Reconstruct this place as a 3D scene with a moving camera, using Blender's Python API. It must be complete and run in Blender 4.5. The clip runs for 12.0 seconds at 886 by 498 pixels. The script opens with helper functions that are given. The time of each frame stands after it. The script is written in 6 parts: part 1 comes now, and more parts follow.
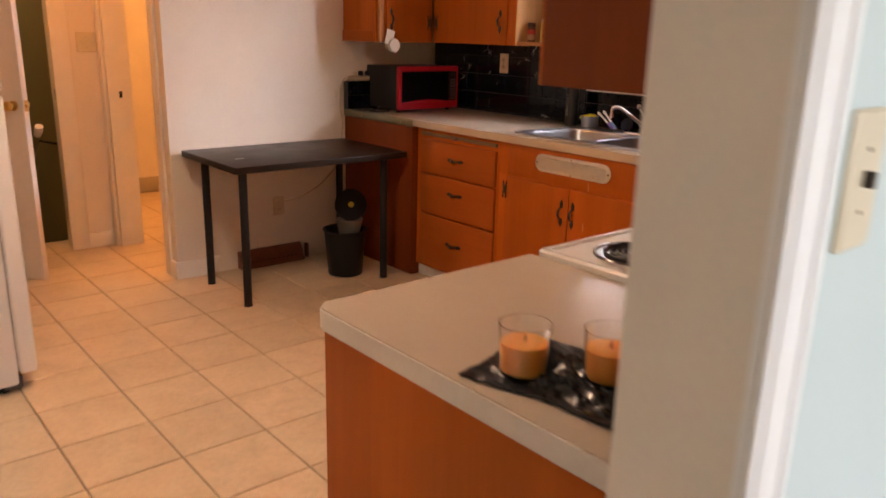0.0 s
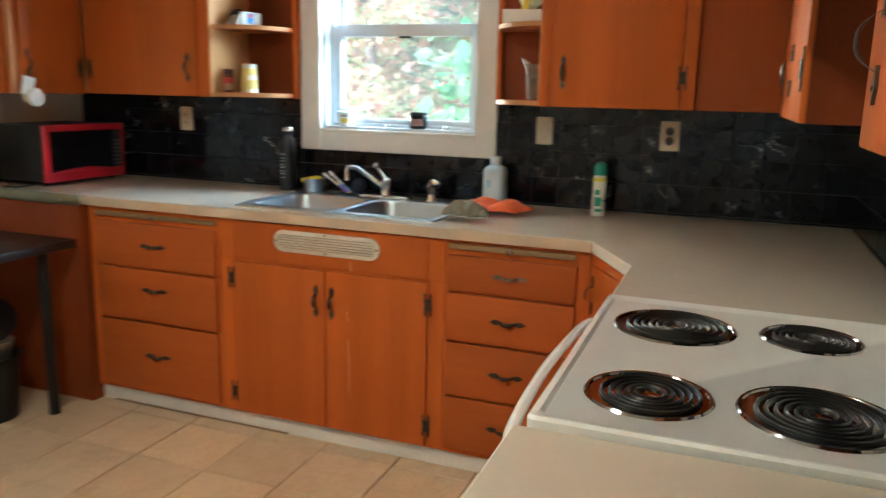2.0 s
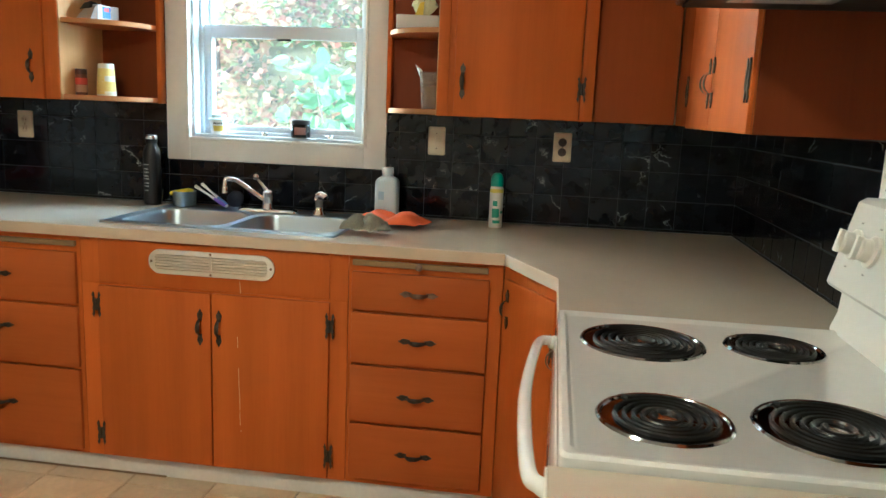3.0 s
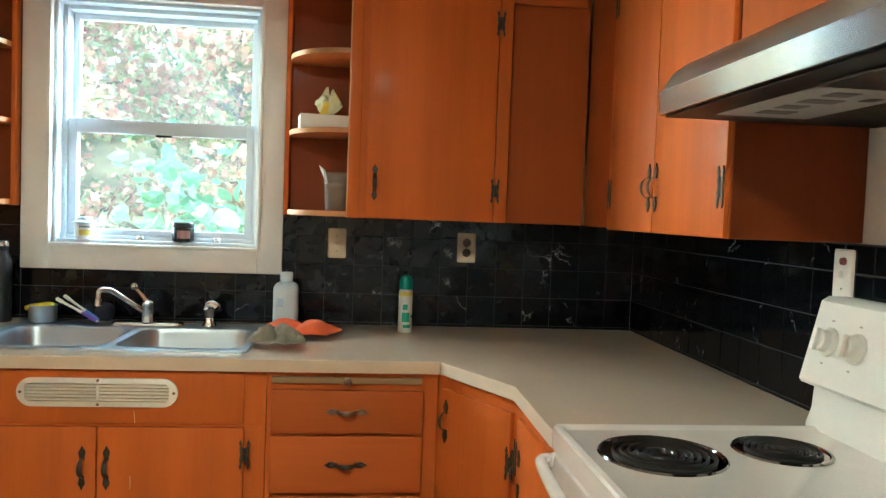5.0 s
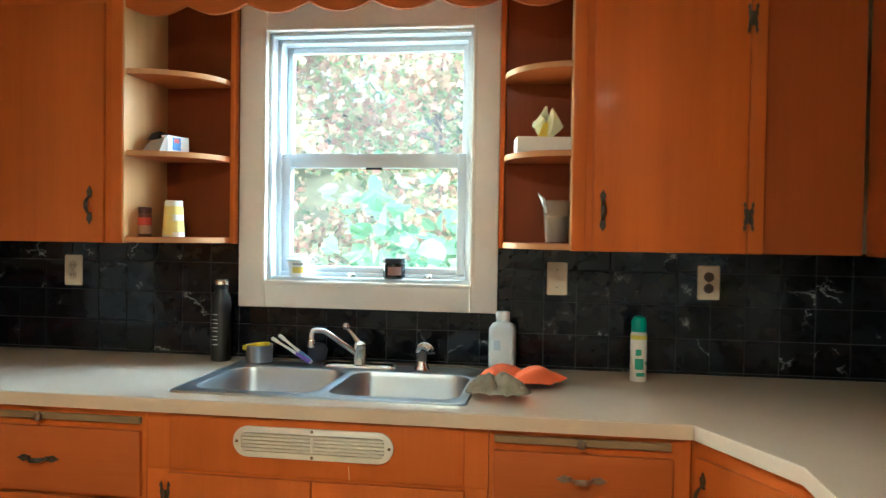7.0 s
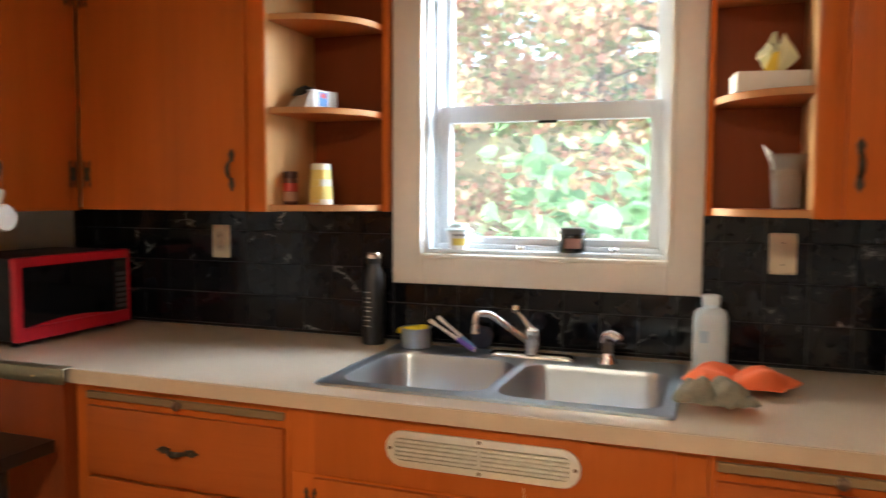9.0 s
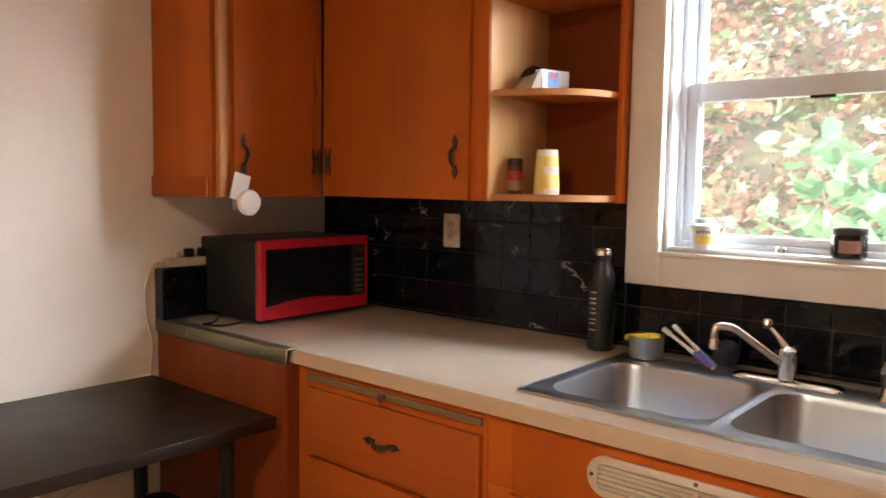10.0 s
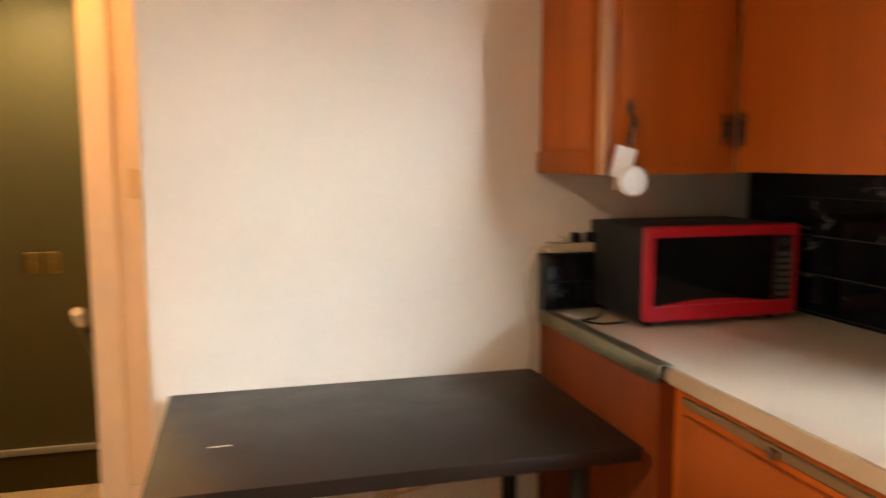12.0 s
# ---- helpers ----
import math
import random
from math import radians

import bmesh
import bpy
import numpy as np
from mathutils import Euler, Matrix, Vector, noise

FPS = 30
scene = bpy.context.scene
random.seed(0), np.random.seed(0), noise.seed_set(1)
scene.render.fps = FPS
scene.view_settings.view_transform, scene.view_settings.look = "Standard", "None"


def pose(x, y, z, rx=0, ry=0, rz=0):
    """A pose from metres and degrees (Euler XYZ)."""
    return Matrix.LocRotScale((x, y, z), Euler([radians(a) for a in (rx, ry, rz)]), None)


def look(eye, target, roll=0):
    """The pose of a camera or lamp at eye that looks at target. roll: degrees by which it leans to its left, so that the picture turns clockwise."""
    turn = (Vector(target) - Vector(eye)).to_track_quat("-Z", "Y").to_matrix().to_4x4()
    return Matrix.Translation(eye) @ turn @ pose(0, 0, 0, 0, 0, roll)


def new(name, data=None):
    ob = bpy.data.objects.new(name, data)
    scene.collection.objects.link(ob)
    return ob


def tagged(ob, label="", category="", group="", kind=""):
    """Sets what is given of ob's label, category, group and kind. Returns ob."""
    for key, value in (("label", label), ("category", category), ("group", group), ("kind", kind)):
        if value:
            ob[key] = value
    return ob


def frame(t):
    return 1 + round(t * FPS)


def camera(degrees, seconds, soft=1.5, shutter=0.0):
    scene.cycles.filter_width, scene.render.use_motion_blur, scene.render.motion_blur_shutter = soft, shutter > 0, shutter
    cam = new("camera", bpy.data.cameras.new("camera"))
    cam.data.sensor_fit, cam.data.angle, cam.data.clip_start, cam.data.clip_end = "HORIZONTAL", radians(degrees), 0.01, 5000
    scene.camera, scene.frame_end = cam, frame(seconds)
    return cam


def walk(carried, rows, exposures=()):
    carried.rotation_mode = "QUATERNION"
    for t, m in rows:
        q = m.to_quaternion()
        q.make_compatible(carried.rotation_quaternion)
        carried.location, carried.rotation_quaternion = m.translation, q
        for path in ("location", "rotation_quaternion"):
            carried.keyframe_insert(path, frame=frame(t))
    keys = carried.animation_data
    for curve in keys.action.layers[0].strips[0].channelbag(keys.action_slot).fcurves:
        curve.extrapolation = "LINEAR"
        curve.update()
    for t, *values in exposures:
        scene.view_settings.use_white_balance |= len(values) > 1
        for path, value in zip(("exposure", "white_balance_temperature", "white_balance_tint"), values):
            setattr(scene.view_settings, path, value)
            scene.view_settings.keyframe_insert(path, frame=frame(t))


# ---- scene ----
cam = camera(60.4, 12.0, soft=1.35, shutter=0.5)
PATH = [
    (0, (0.204, 0.278, 1.388), (1.452, 1.743, 0.844), 1.5),
    (0.5, (0.222, 0.557, 1.38), (1.575, 1.953, 0.91), 2.2),
    (1, (0.293, 0.752, 1.361), (1.755, 2.047, 0.931), 1.0),
    (1.5, (0.419, 0.938, 1.376), (2.058, 2.007, 0.964), 1.0),
    (2, (0.445, 1.153, 1.372), (2.279, 1.843, 0.973), 1.4),
    (2.5, (0.463, 1.312, 1.365), (2.384, 1.716, 0.982), 2.4),
    (3, (0.515, 1.426, 1.35), (2.464, 1.697, 0.995), 2.4),
    (3.5, (0.56, 1.577, 1.367), (2.532, 1.71, 1.061), 2.3),
    (3.7, (0.597, 1.626, 1.359), (2.578, 1.666, 1.084), 2.4),
    (5.3, (0.632, 1.822, 1.361), (2.618, 1.603, 1.275), 2.1),
    (5.5, (0.627, 1.834, 1.364), (2.618, 1.65, 1.296), 2.1),
    (6, (0.668, 1.874, 1.367), (2.667, 1.871, 1.309), 1.7),
    (6.5, (0.799, 1.884, 1.374), (2.789, 2.078, 1.322), 1.0),
    (6.7, (0.854, 1.893, 1.384), (2.838, 2.137, 1.342), 0.8),
    (8.3, (1.204, 2.003, 1.393), (3.155, 2.43, 1.275), 0.9),
    (8.5, (1.245, 2.027, 1.392), (3.187, 2.49, 1.267), 0.7),
    (9, (1.327, 2.065, 1.384), (3.203, 2.744, 1.246), 0.3),
    (9.5, (1.476, 2.046, 1.382), (3.162, 3.114, 1.25), 0.6),
    (10, (1.576, 2.025, 1.378), (3.087, 3.325, 1.211), 0.9),
    (10.5, (1.666, 2.078, 1.375), (3.118, 3.437, 1.164), 0.5),
    (11, (1.783, 2.178, 1.366), (3.142, 3.626, 1.133), 0.3),
    (11.5, (1.879, 2.225, 1.373), (2.93, 3.905, 1.105), 0.2),
    (12, (1.986, 2.238, 1.367), (2.496, 4.158, 1.138), -0.1),
]
walk(cam, [(t, look(eye, target, roll)) for t, eye, target, roll in PATH],
     exposures=[(0.0, 3.05, 7500, 31), (0.5, 3.15, 5950, 11), (1.0, 3.2, 4900, 0), (1.5, 3.40, 4950, -4), (2.0, 3.53, 5050, -6), (2.5, 3.58, 5000, -9), (3.5, 3.65, 4950, -11), (5.5, 3.66, 5000, -11), (6.7, 3.70, 5050, -11), (8.5, 3.46, 5700, 1), (10.0, 3.42, 6500, 14), (11.5, 3.65, 6500, 9), (12.0, 3.63, 6700, 9)])

# ---- world, sun, exposure ----
SUN_TO = Vector((-0.62, 0.30, 0.78)).normalized()
world = bpy.data.worlds.new("sky")
scene.world = world
world.use_nodes = True
wn = world.node_tree
sky = wn.nodes.new("ShaderNodeTexSky")
sky.sky_type = "NISHITA"
sky.sun_disc = False
sky.sun_elevation = math.asin(SUN_TO.z)
sky.sun_rotation = math.atan2(SUN_TO.x, SUN_TO.y)
sky.dust_density = 3.0
wn.links.new(sky.outputs[0], wn.nodes["Background"].inputs[0])
wn.nodes["Background"].inputs[1].default_value = 0.135
sun = new("sun", bpy.data.lights.new("sun", "SUN"))
sun.data.energy, sun.data.angle, sun.data.color = 0.72, radians(15), (1.0, 0.95, 0.88)
sun.matrix_world = look(SUN_TO * 20, (0, 0, 0))


def lamp(name, place, power, size, color, aim=(0, 0, -1)):
    ob = new(name, bpy.data.lights.new(name, "AREA"))
    ob.data.energy, ob.data.size, ob.data.color = power, size, color
    ob.matrix_world = look(place, Vector(place) + Vector(aim))
    return ob


def wide(ob, along, across):
    ob.data.shape, ob.data.size, ob.data.size_y = "RECTANGLE", along, across


lamp("hall_lamp", (1.25, 4.85, 2.36), 1.05, 0.25, (1.0, 0.36, 0.07))
lamp("side_room_lamp", (2.6, 5.8, 2.36), 3.2, 0.25, (1.0, 0.46, 0.12))
lamp("stairwell_lamp", (0.9, 6.7, 2.36), 1.15, 0.2, (1.0, 0.72, 0.36))
# added warm fill, placed where the window does not mirror it
lamp("kitchen_fill_lamp", (0.95, 2.40, 2.36), 2.9, 0.32, (1.0, 0.80, 0.56))
# area lamps added outdoors, out of view, to strengthen daylight through the kitchen window
wide(lamp("window_fill_above", (4.35, 2.58, 2.78), 15.0, 1.0, (0.80, 0.91, 1.0), (-0.75, 0, -0.66)), 3.0, 0.9)
wide(lamp("window_fill_south_east", (5.0, 0.2, 2.75), 88.0, 1.0, (0.82, 0.92, 1.0), (-1.3, 2.4, -1.1)), 2.4, 1.4)
# tinted warm in place of light bounced off the autumn leaves
wide(lamp("window_fill_north_east", (5.2, 5.2, 2.1), 48.0, 1.0, (1.0, 0.84, 0.58), (-1.55, -2.7, -0.4)), 2.0, 2.2)
# skylight that falls into the window of the adjoining room
wide(lamp("south_window_skylight", (1.6, -3.05, 1.48), 10.0, 1.0, (0.82, 0.93, 1.0), (0, 1, 0)), 2.3, 1.3)

# ---- materials ----


def material(name, color, rough=0.5, metal=0.0, **more):
    m = bpy.data.materials.new(name)
    m.use_nodes = True
    b = m.node_tree.nodes["Principled BSDF"]
    b.inputs["Base Color"].default_value = (*color, 1)
    b.inputs["Roughness"].default_value = rough
    b.inputs["Metallic"].default_value = metal
    for key, value in more.items():
        b.inputs[key.replace("_", " ")].default_value = value
    return m


def node(m, kind, **sets):
    n = m.node_tree.nodes.new(kind)
    for key, value in sets.items():
        n.inputs[key.replace("_", " ")].default_value = value
    return n


def join(m, a, b):
    m.node_tree.links.new(a, b)


def bsdf(m):
    return m.node_tree.nodes["Principled BSDF"]


def coords(m, scale=(1, 1, 1), by_object=True):
    """Local coordinates, shifted from object to object."""
    tc = node(m, "ShaderNodeTexCoord")
    mp = node(m, "ShaderNodeMapping", Scale=scale)
    join(m, tc.outputs["Object"], mp.inputs["Vector"])
    if by_object:
        oi = node(m, "ShaderNodeObjectInfo")
        mul = node(m, "ShaderNodeVectorMath")
        mul.operation = "SCALE"
        mul.inputs[0].default_value = (37.0, 19.0, 53.0)
        join(m, oi.outputs["Random"], mul.inputs["Scale"])
        join(m, mul.outputs[0], mp.inputs["Location"])
    return mp.outputs[0]


def ramp(m, fac, stops):
    r = node(m, "ShaderNodeValToRGB")
    els = r.color_ramp.elements
    while len(els) < len(stops):
        els.new(0.5)
    for e, (p, c) in zip(els, stops):
        e.position, e.color = p, (*c, 1)
    join(m, fac, r.inputs[0])
    return r.outputs[0]


def mix(m, fac, a, b, kind="MIX"):
    n = m.node_tree.nodes.new("ShaderNodeMix")
    n.data_type, n.blend_type = "RGBA", kind
    for slot, value in ((0, fac), (6, a), (7, b)):
        if hasattr(value, "is_linked"):
            join(m, value, n.inputs[slot])
        else:
            n.inputs[slot].default_value = value if slot == 0 else (*value, 1)
    return n.outputs[2]


def noise_tex(m, vec, scale, detail=4.0, rough=0.55, distort=0.0):
    n = node(m, "ShaderNodeTexNoise", Scale=scale, Detail=detail, Roughness=rough, Distortion=distort)
    join(m, vec, n.inputs["Vector"])
    return n.outputs["Fac"]


def relief(m, height, strength=0.2, distance=0.002):
    b = node(m, "ShaderNodeBump", Strength=strength, Distance=distance)
    join(m, height, b.inputs["Height"])
    join(m, b.outputs[0], bsdf(m).inputs["Normal"])


def span(m, fac, lo, hi):
    n = node(m, "ShaderNodeMapRange")
    join(m, fac, n.inputs["Value"])
    n.inputs["To Min"].default_value, n.inputs["To Max"].default_value = lo, hi
    return n.outputs[0]


def wood(name, dark, mid, light, grain=(22, 22, 0.9), rough=0.47):
    m = material(name, mid, rough, Coat_Weight=0.05, Coat_Roughness=0.16, Specular_IOR_Level=0.12)
    v = coords(m, grain)
    fine = noise_tex(m, v, 3.0, 7, 0.62, 0.8)
    broad_v = coords(m, (grain[0] * 0.22, grain[1] * 0.22, grain[2] * 0.12))
    broad = noise_tex(m, broad_v, 1.6, 2, 0.5, 0.3)
    c1 = ramp(m, fine, [(0.10, dark), (0.5, mid), (0.92, light)])
    c2 = ramp(m, broad, [(0.32, tuple(0.84 * q for q in mid)), (0.62, tuple(min(1, 1.12 * q) for q in mid))])
    both = mix(m, 0.66, c1, c2)
    oi = node(m, "ShaderNodeObjectInfo")
    tone = ramp(m, oi.outputs["Random"], [(0.0, (0.86, 0.84, 0.82)), (1.0, (1.08, 1.06, 1.0))])
    join(m, mix(m, 1.0, both, tone, "MULTIPLY"), bsdf(m).inputs["Base Color"])
    blot = noise_tex(m, coords(m, (1, 1, 1)), 6.0, 4, 0.6)
    join(m, span(m, blot, rough - 0.1, rough + 0.14), bsdf(m).inputs["Roughness"])
    relief(m, fine, 0.03, 0.0005)
    return m


def mottled(name, color, spread, rough, scale=7.0, fine=160.0, bump=0.1, metal=0.0, dist=0.001, uneven=0.08):
    """A plain surface with stains at one scale and grain at another."""
    m = material(name, color, rough, metal)
    v = coords(m)
    a, b = noise_tex(m, v, scale, 5, 0.6, 0.4), noise_tex(m, v, fine, 3)
    lo, hi = tuple(q * (1 - spread) for q in color), tuple(min(1, q * (1 + spread)) for q in color)
    c = ramp(m, a, [(0.3, lo), (0.7, hi)])
    c = mix(m, 0.25, c, ramp(m, b, [(0.35, lo), (0.65, hi)]))
    join(m, c, bsdf(m).inputs["Base Color"])
    join(m, span(m, a, max(0.02, rough - uneven), rough + uneven), bsdf(m).inputs["Roughness"])
    relief(m, b, bump, dist)
    return m


WOOD = wood("stained_fir", (0.335, 0.072, 0.011), (0.49, 0.119, 0.016), (0.59, 0.155, 0.023))
WOOD_FLAT = wood("stained_fir_flat_grain", (0.275, 0.062, 0.011), (0.40, 0.100, 0.017), (0.48, 0.131, 0.025), (0.9, 0.9, 22))
# darker tone for cabinet sides, end panels and shelf backs
WOOD_SIDE = wood("dark_side_wood", (0.14, 0.028, 0.007), (0.21, 0.045, 0.010), (0.26, 0.060, 0.015))
# darker tone for the recessed panel and the corner filler
PANEL_WOOD = wood("darker_panel_fir", (0.22, 0.048, 0.009), (0.31, 0.072, 0.013), (0.38, 0.095, 0.018))
SHELF_EDGE = wood("worn_shelf_edge", (0.36, 0.15, 0.06), (0.50, 0.25, 0.11), (0.60, 0.34, 0.17), (8, 8, 8))
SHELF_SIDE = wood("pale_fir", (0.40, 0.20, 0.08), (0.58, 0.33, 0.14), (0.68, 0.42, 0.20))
EDGE_WOOD = wood("board_edge", (0.16, 0.105, 0.055), (0.23, 0.155, 0.085), (0.29, 0.205, 0.115), (1, 8, 14))
LAMINATE = mottled("beige_laminate", (0.56, 0.47, 0.37), 0.03, 0.21, 5, 420, 0.0, uneven=0.02)
bsdf(LAMINATE).inputs["Specular IOR Level"].default_value = 0.65
LAMINATE_EDGE = mottled("laminate_edge", (0.55, 0.43, 0.31), 0.08, 0.42, 6, 300, 0.05)
PAINT_WALL = mottled("cream_wall_paint", (0.76, 0.69, 0.60), 0.05, 0.62, 2.2, 90, 0.25)
PAINT_BLUE = mottled("pale_blue_wall_paint", (0.52, 0.64, 0.64), 0.04, 0.6, 2.2, 90, 0.25)
PAINT_OLIVE = mottled("olive_wall_paint", (0.20, 0.17, 0.075), 0.08, 0.6, 2.2, 90, 0.25)
PAINT_TRIM = mottled("white_trim_paint", (0.80, 0.76, 0.70), 0.04, 0.38, 6, 60, 0.1)
PAINT_KICK = mottled("white_kick_paint", (0.70, 0.69, 0.67), 0.10, 0.5, 9, 60, 0.1)
PAINT_CEILING = mottled("ceiling_paint", (0.80, 0.78, 0.73), 0.04, 0.8, 3, 60, 0.3)
VINYL = material("white_vinyl", (0.64, 0.68, 0.72), 0.35)
ENAMEL = mottled("white_enamel", (0.72, 0.69, 0.65), 0.03, 0.14, 4, 40, 0.02, uneven=0.04)
FRIDGE_WHITE = mottled("white_appliance_paint", (0.74, 0.72, 0.70), 0.03, 0.35, 4, 200, 0.15)
GROUT = mottled("brown_floor_grout", (0.23, 0.145, 0.08), 0.2, 0.85, 12, 200, 0.3)
GROUT_DARK = mottled("grey_wall_grout", (0.042, 0.042, 0.046), 0.2, 0.7, 12, 200, 0.3)
CHROME = material("chrome", (0.75, 0.74, 0.72), 0.12, 1.0)
DRIP = material("chromed_drip_pan", (0.36, 0.34, 0.33), 0.10, 1.0)
COIL = mottled("burner_coil", (0.010, 0.0095, 0.009), 0.3, 0.34, 30, 200, 0.2)
IRON = mottled("black_iron", (0.066, 0.048, 0.033), 0.35, 0.40, 60, 300, 0.3, 0.5)
COPPER_IRON = mottled("worn_iron", (0.20, 0.13, 0.09), 0.35, 0.35, 60, 300, 0.3, 0.8)
ZINC = mottled("tarnished_metal_edging", (0.24, 0.22, 0.14), 0.15, 0.38, 14, 200, 0.2, 0.85)
BRASS = material("brass", (0.62, 0.44, 0.16), 0.3, 1.0)
TABLE_TOP = wood("black_brown_foil", (0.011, 0.008, 0.007), (0.017, 0.012, 0.010), (0.022, 0.016, 0.014), (2, 20, 20), 0.36)
bsdf(TABLE_TOP).inputs["Coat Weight"].default_value = 0.0
bsdf(TABLE_TOP).inputs["Specular IOR Level"].default_value = 0.26
BLACK_METAL = mottled("black_powder_coat", (0.018, 0.017, 0.017), 0.2, 0.45, 20, 400, 0.2)
BLACK_PLASTIC = mottled("black_plastic", (0.014, 0.014, 0.015), 0.2, 0.4, 20, 400, 0.15)
for black in (BLACK_METAL, BLACK_PLASTIC):
    bsdf(black).inputs["Specular IOR Level"].default_value = 0.16
RED_PLASTIC = mottled("red_plastic", (0.46, 0.010, 0.022), 0.08, 0.32, 12, 300, 0.05)
DARK_GLASS = material("dark_glass", (0.006, 0.006, 0.007), 0.08)
IVORY = mottled("ivory_plastic", (0.66, 0.58, 0.42), 0.05, 0.4, 20, 200, 0.05)
BEIGE_PLASTIC = mottled("beige_plastic", (0.55, 0.45, 0.32), 0.08, 0.45, 20, 200, 0.05)
WHITE_PLASTIC = material("white_plastic", (0.82, 0.82, 0.80), 0.4)
BROWN_PLASTIC = material("brown_socket", (0.03, 0.016, 0.010), 0.4)
PAPER = mottled("white_paper", (0.80, 0.78, 0.74), 0.04, 0.8, 20, 90, 0.2)
RUST_PAINT = mottled("brown_register_paint", (0.20, 0.075, 0.035), 0.25, 0.55, 18, 120, 0.3)


def steel_material(name, color, rough, stretch):
    m = material(name, color, rough, 1.0)
    v = coords(m, stretch)
    n = noise_tex(m, v, 4, 2, 0.5)
    join(m, span(m, n, rough - 0.03, rough + 0.03), bsdf(m).inputs["Roughness"])
    s = noise_tex(m, coords(m), 5, 3, 0.5)
    join(m, ramp(m, s, [(0.3, tuple(q * 0.90 for q in color)), (0.7, color)]), bsdf(m).inputs["Base Color"])
    return m


STEEL = steel_material("brushed_sink_steel", (0.48, 0.53, 0.58), 0.33, (1, 8, 1))
LIP_STEEL = steel_material("polished_lip_steel", (0.46, 0.47, 0.44), 0.24, (1, 20, 20))
HOOD_STEEL = steel_material("brushed_hood_steel", (0.48, 0.47, 0.44), 0.38, (1, 20, 20))
ALU = mottled("vent_aluminium", (0.78, 0.76, 0.71), 0.06, 0.32, 30, 200, 0.05, 0.7)


def floor_tile_material():
    m = material("cream_floor_tile", (0.62, 0.49, 0.34), 0.32)
    v = coords(m)
    cloud = noise_tex(m, v, 7, 6, 0.6, 0.6)
    speck = noise_tex(m, v, 46, 4, 0.6)
    c = ramp(m, cloud, [(0.30, (0.61, 0.46, 0.30)), (0.48, (0.70, 0.54, 0.36)), (0.70, (0.76, 0.60, 0.42))])
    c = mix(m, 0.3, c, ramp(m, speck, [(0.36, (0.58, 0.44, 0.29)), (0.6, (0.76, 0.60, 0.42))]))
    oi = node(m, "ShaderNodeObjectInfo")
    c = mix(m, 1.0, c, ramp(m, oi.outputs["Random"], [(0, (0.90, 0.90, 0.89)), (1, (1.05, 1.04, 1.02))]), "MULTIPLY")
    join(m, c, bsdf(m).inputs["Base Color"])
    join(m, span(m, speck, 0.22, 0.46), bsdf(m).inputs["Roughness"])
    relief(m, cloud, 0.08, 0.002)
    return m


def marble_material():
    m = material("black_marble_tile", (0.010, 0.010, 0.013), 0.10, Specular_IOR_Level=0.25)
    v = coords(m)
    warp = node(m, "ShaderNodeTexNoise", Scale=9.0, Detail=5.0, Roughness=0.65)
    join(m, v, warp.inputs["Vector"])
    off = node(m, "ShaderNodeVectorMath")
    off.operation = "MULTIPLY_ADD"
    off.inputs[1].default_value = (0.16, 0.16, 0.16)
    join(m, warp.outputs["Color"], off.inputs[0])
    join(m, v, off.inputs[2])
    cell = node(m, "ShaderNodeTexVoronoi", Scale=7.0)
    cell.feature = "DISTANCE_TO_EDGE"
    join(m, off.outputs[0], cell.inputs["Vector"])
    vein = ramp(m, cell.outputs["Distance"], [(0.0, (1, 1, 1)), (0.022, (0, 0, 0))])
    where = ramp(m, noise_tex(m, v, 6, 3), [(0.58, (0, 0, 0)), (0.68, (1, 1, 1))])
    fac = mix(m, 1.0, vein, where, "MULTIPLY")
    cloud = ramp(m, noise_tex(m, v, 12, 5, 0.6), [(0.35, (0.003, 0.0035, 0.005)), (0.75, (0.010, 0.011, 0.015))])
    c = m.node_tree.nodes.new("ShaderNodeMix")
    c.data_type = "RGBA"
    join(m, fac, c.inputs[0])
    join(m, cloud, c.inputs[6])
    c.inputs[7].default_value = (0.45, 0.45, 0.43, 1)
    join(m, c.outputs[2], bsdf(m).inputs["Base Color"])
    join(m, span(m, noise_tex(m, v, 18, 4), 0.04, 0.15), bsdf(m).inputs["Roughness"])
    relief(m, noise_tex(m, v, 8, 2), 0.05, 0.003)
    return m


FLOOR_TILE, MARBLE = floor_tile_material(), marble_material()


def clear(name, color=(1, 1, 1), rough=0.0, ior=1.45):
    return material(name, color, rough, Transmission_Weight=1.0, IOR=ior)


GLASS = clear("clear_glass")


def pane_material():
    """Window glass with a faint bluish film that paints a haze over the view."""
    m = clear("hazed_window_glass")
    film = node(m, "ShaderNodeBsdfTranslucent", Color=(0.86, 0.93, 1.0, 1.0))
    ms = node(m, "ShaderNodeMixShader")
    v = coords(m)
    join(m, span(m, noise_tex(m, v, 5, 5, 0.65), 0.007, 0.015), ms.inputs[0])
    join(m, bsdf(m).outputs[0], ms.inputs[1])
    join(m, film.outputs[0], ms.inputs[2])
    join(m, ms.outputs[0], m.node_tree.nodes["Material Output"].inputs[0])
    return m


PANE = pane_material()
FROSTED = material("frosted_plastic", (0.72, 0.86, 0.95), 0.35, Transmission_Weight=0.15, IOR=1.3)
CLOUDY = material("cloudy_plastic", (0.78, 0.74, 0.70), 0.25, Transmission_Weight=0.85, IOR=1.1)


def plain(name, color, rough=0.45, spread=0.06):
    return mottled(name, color, spread, rough, 18, 250, 0.08)


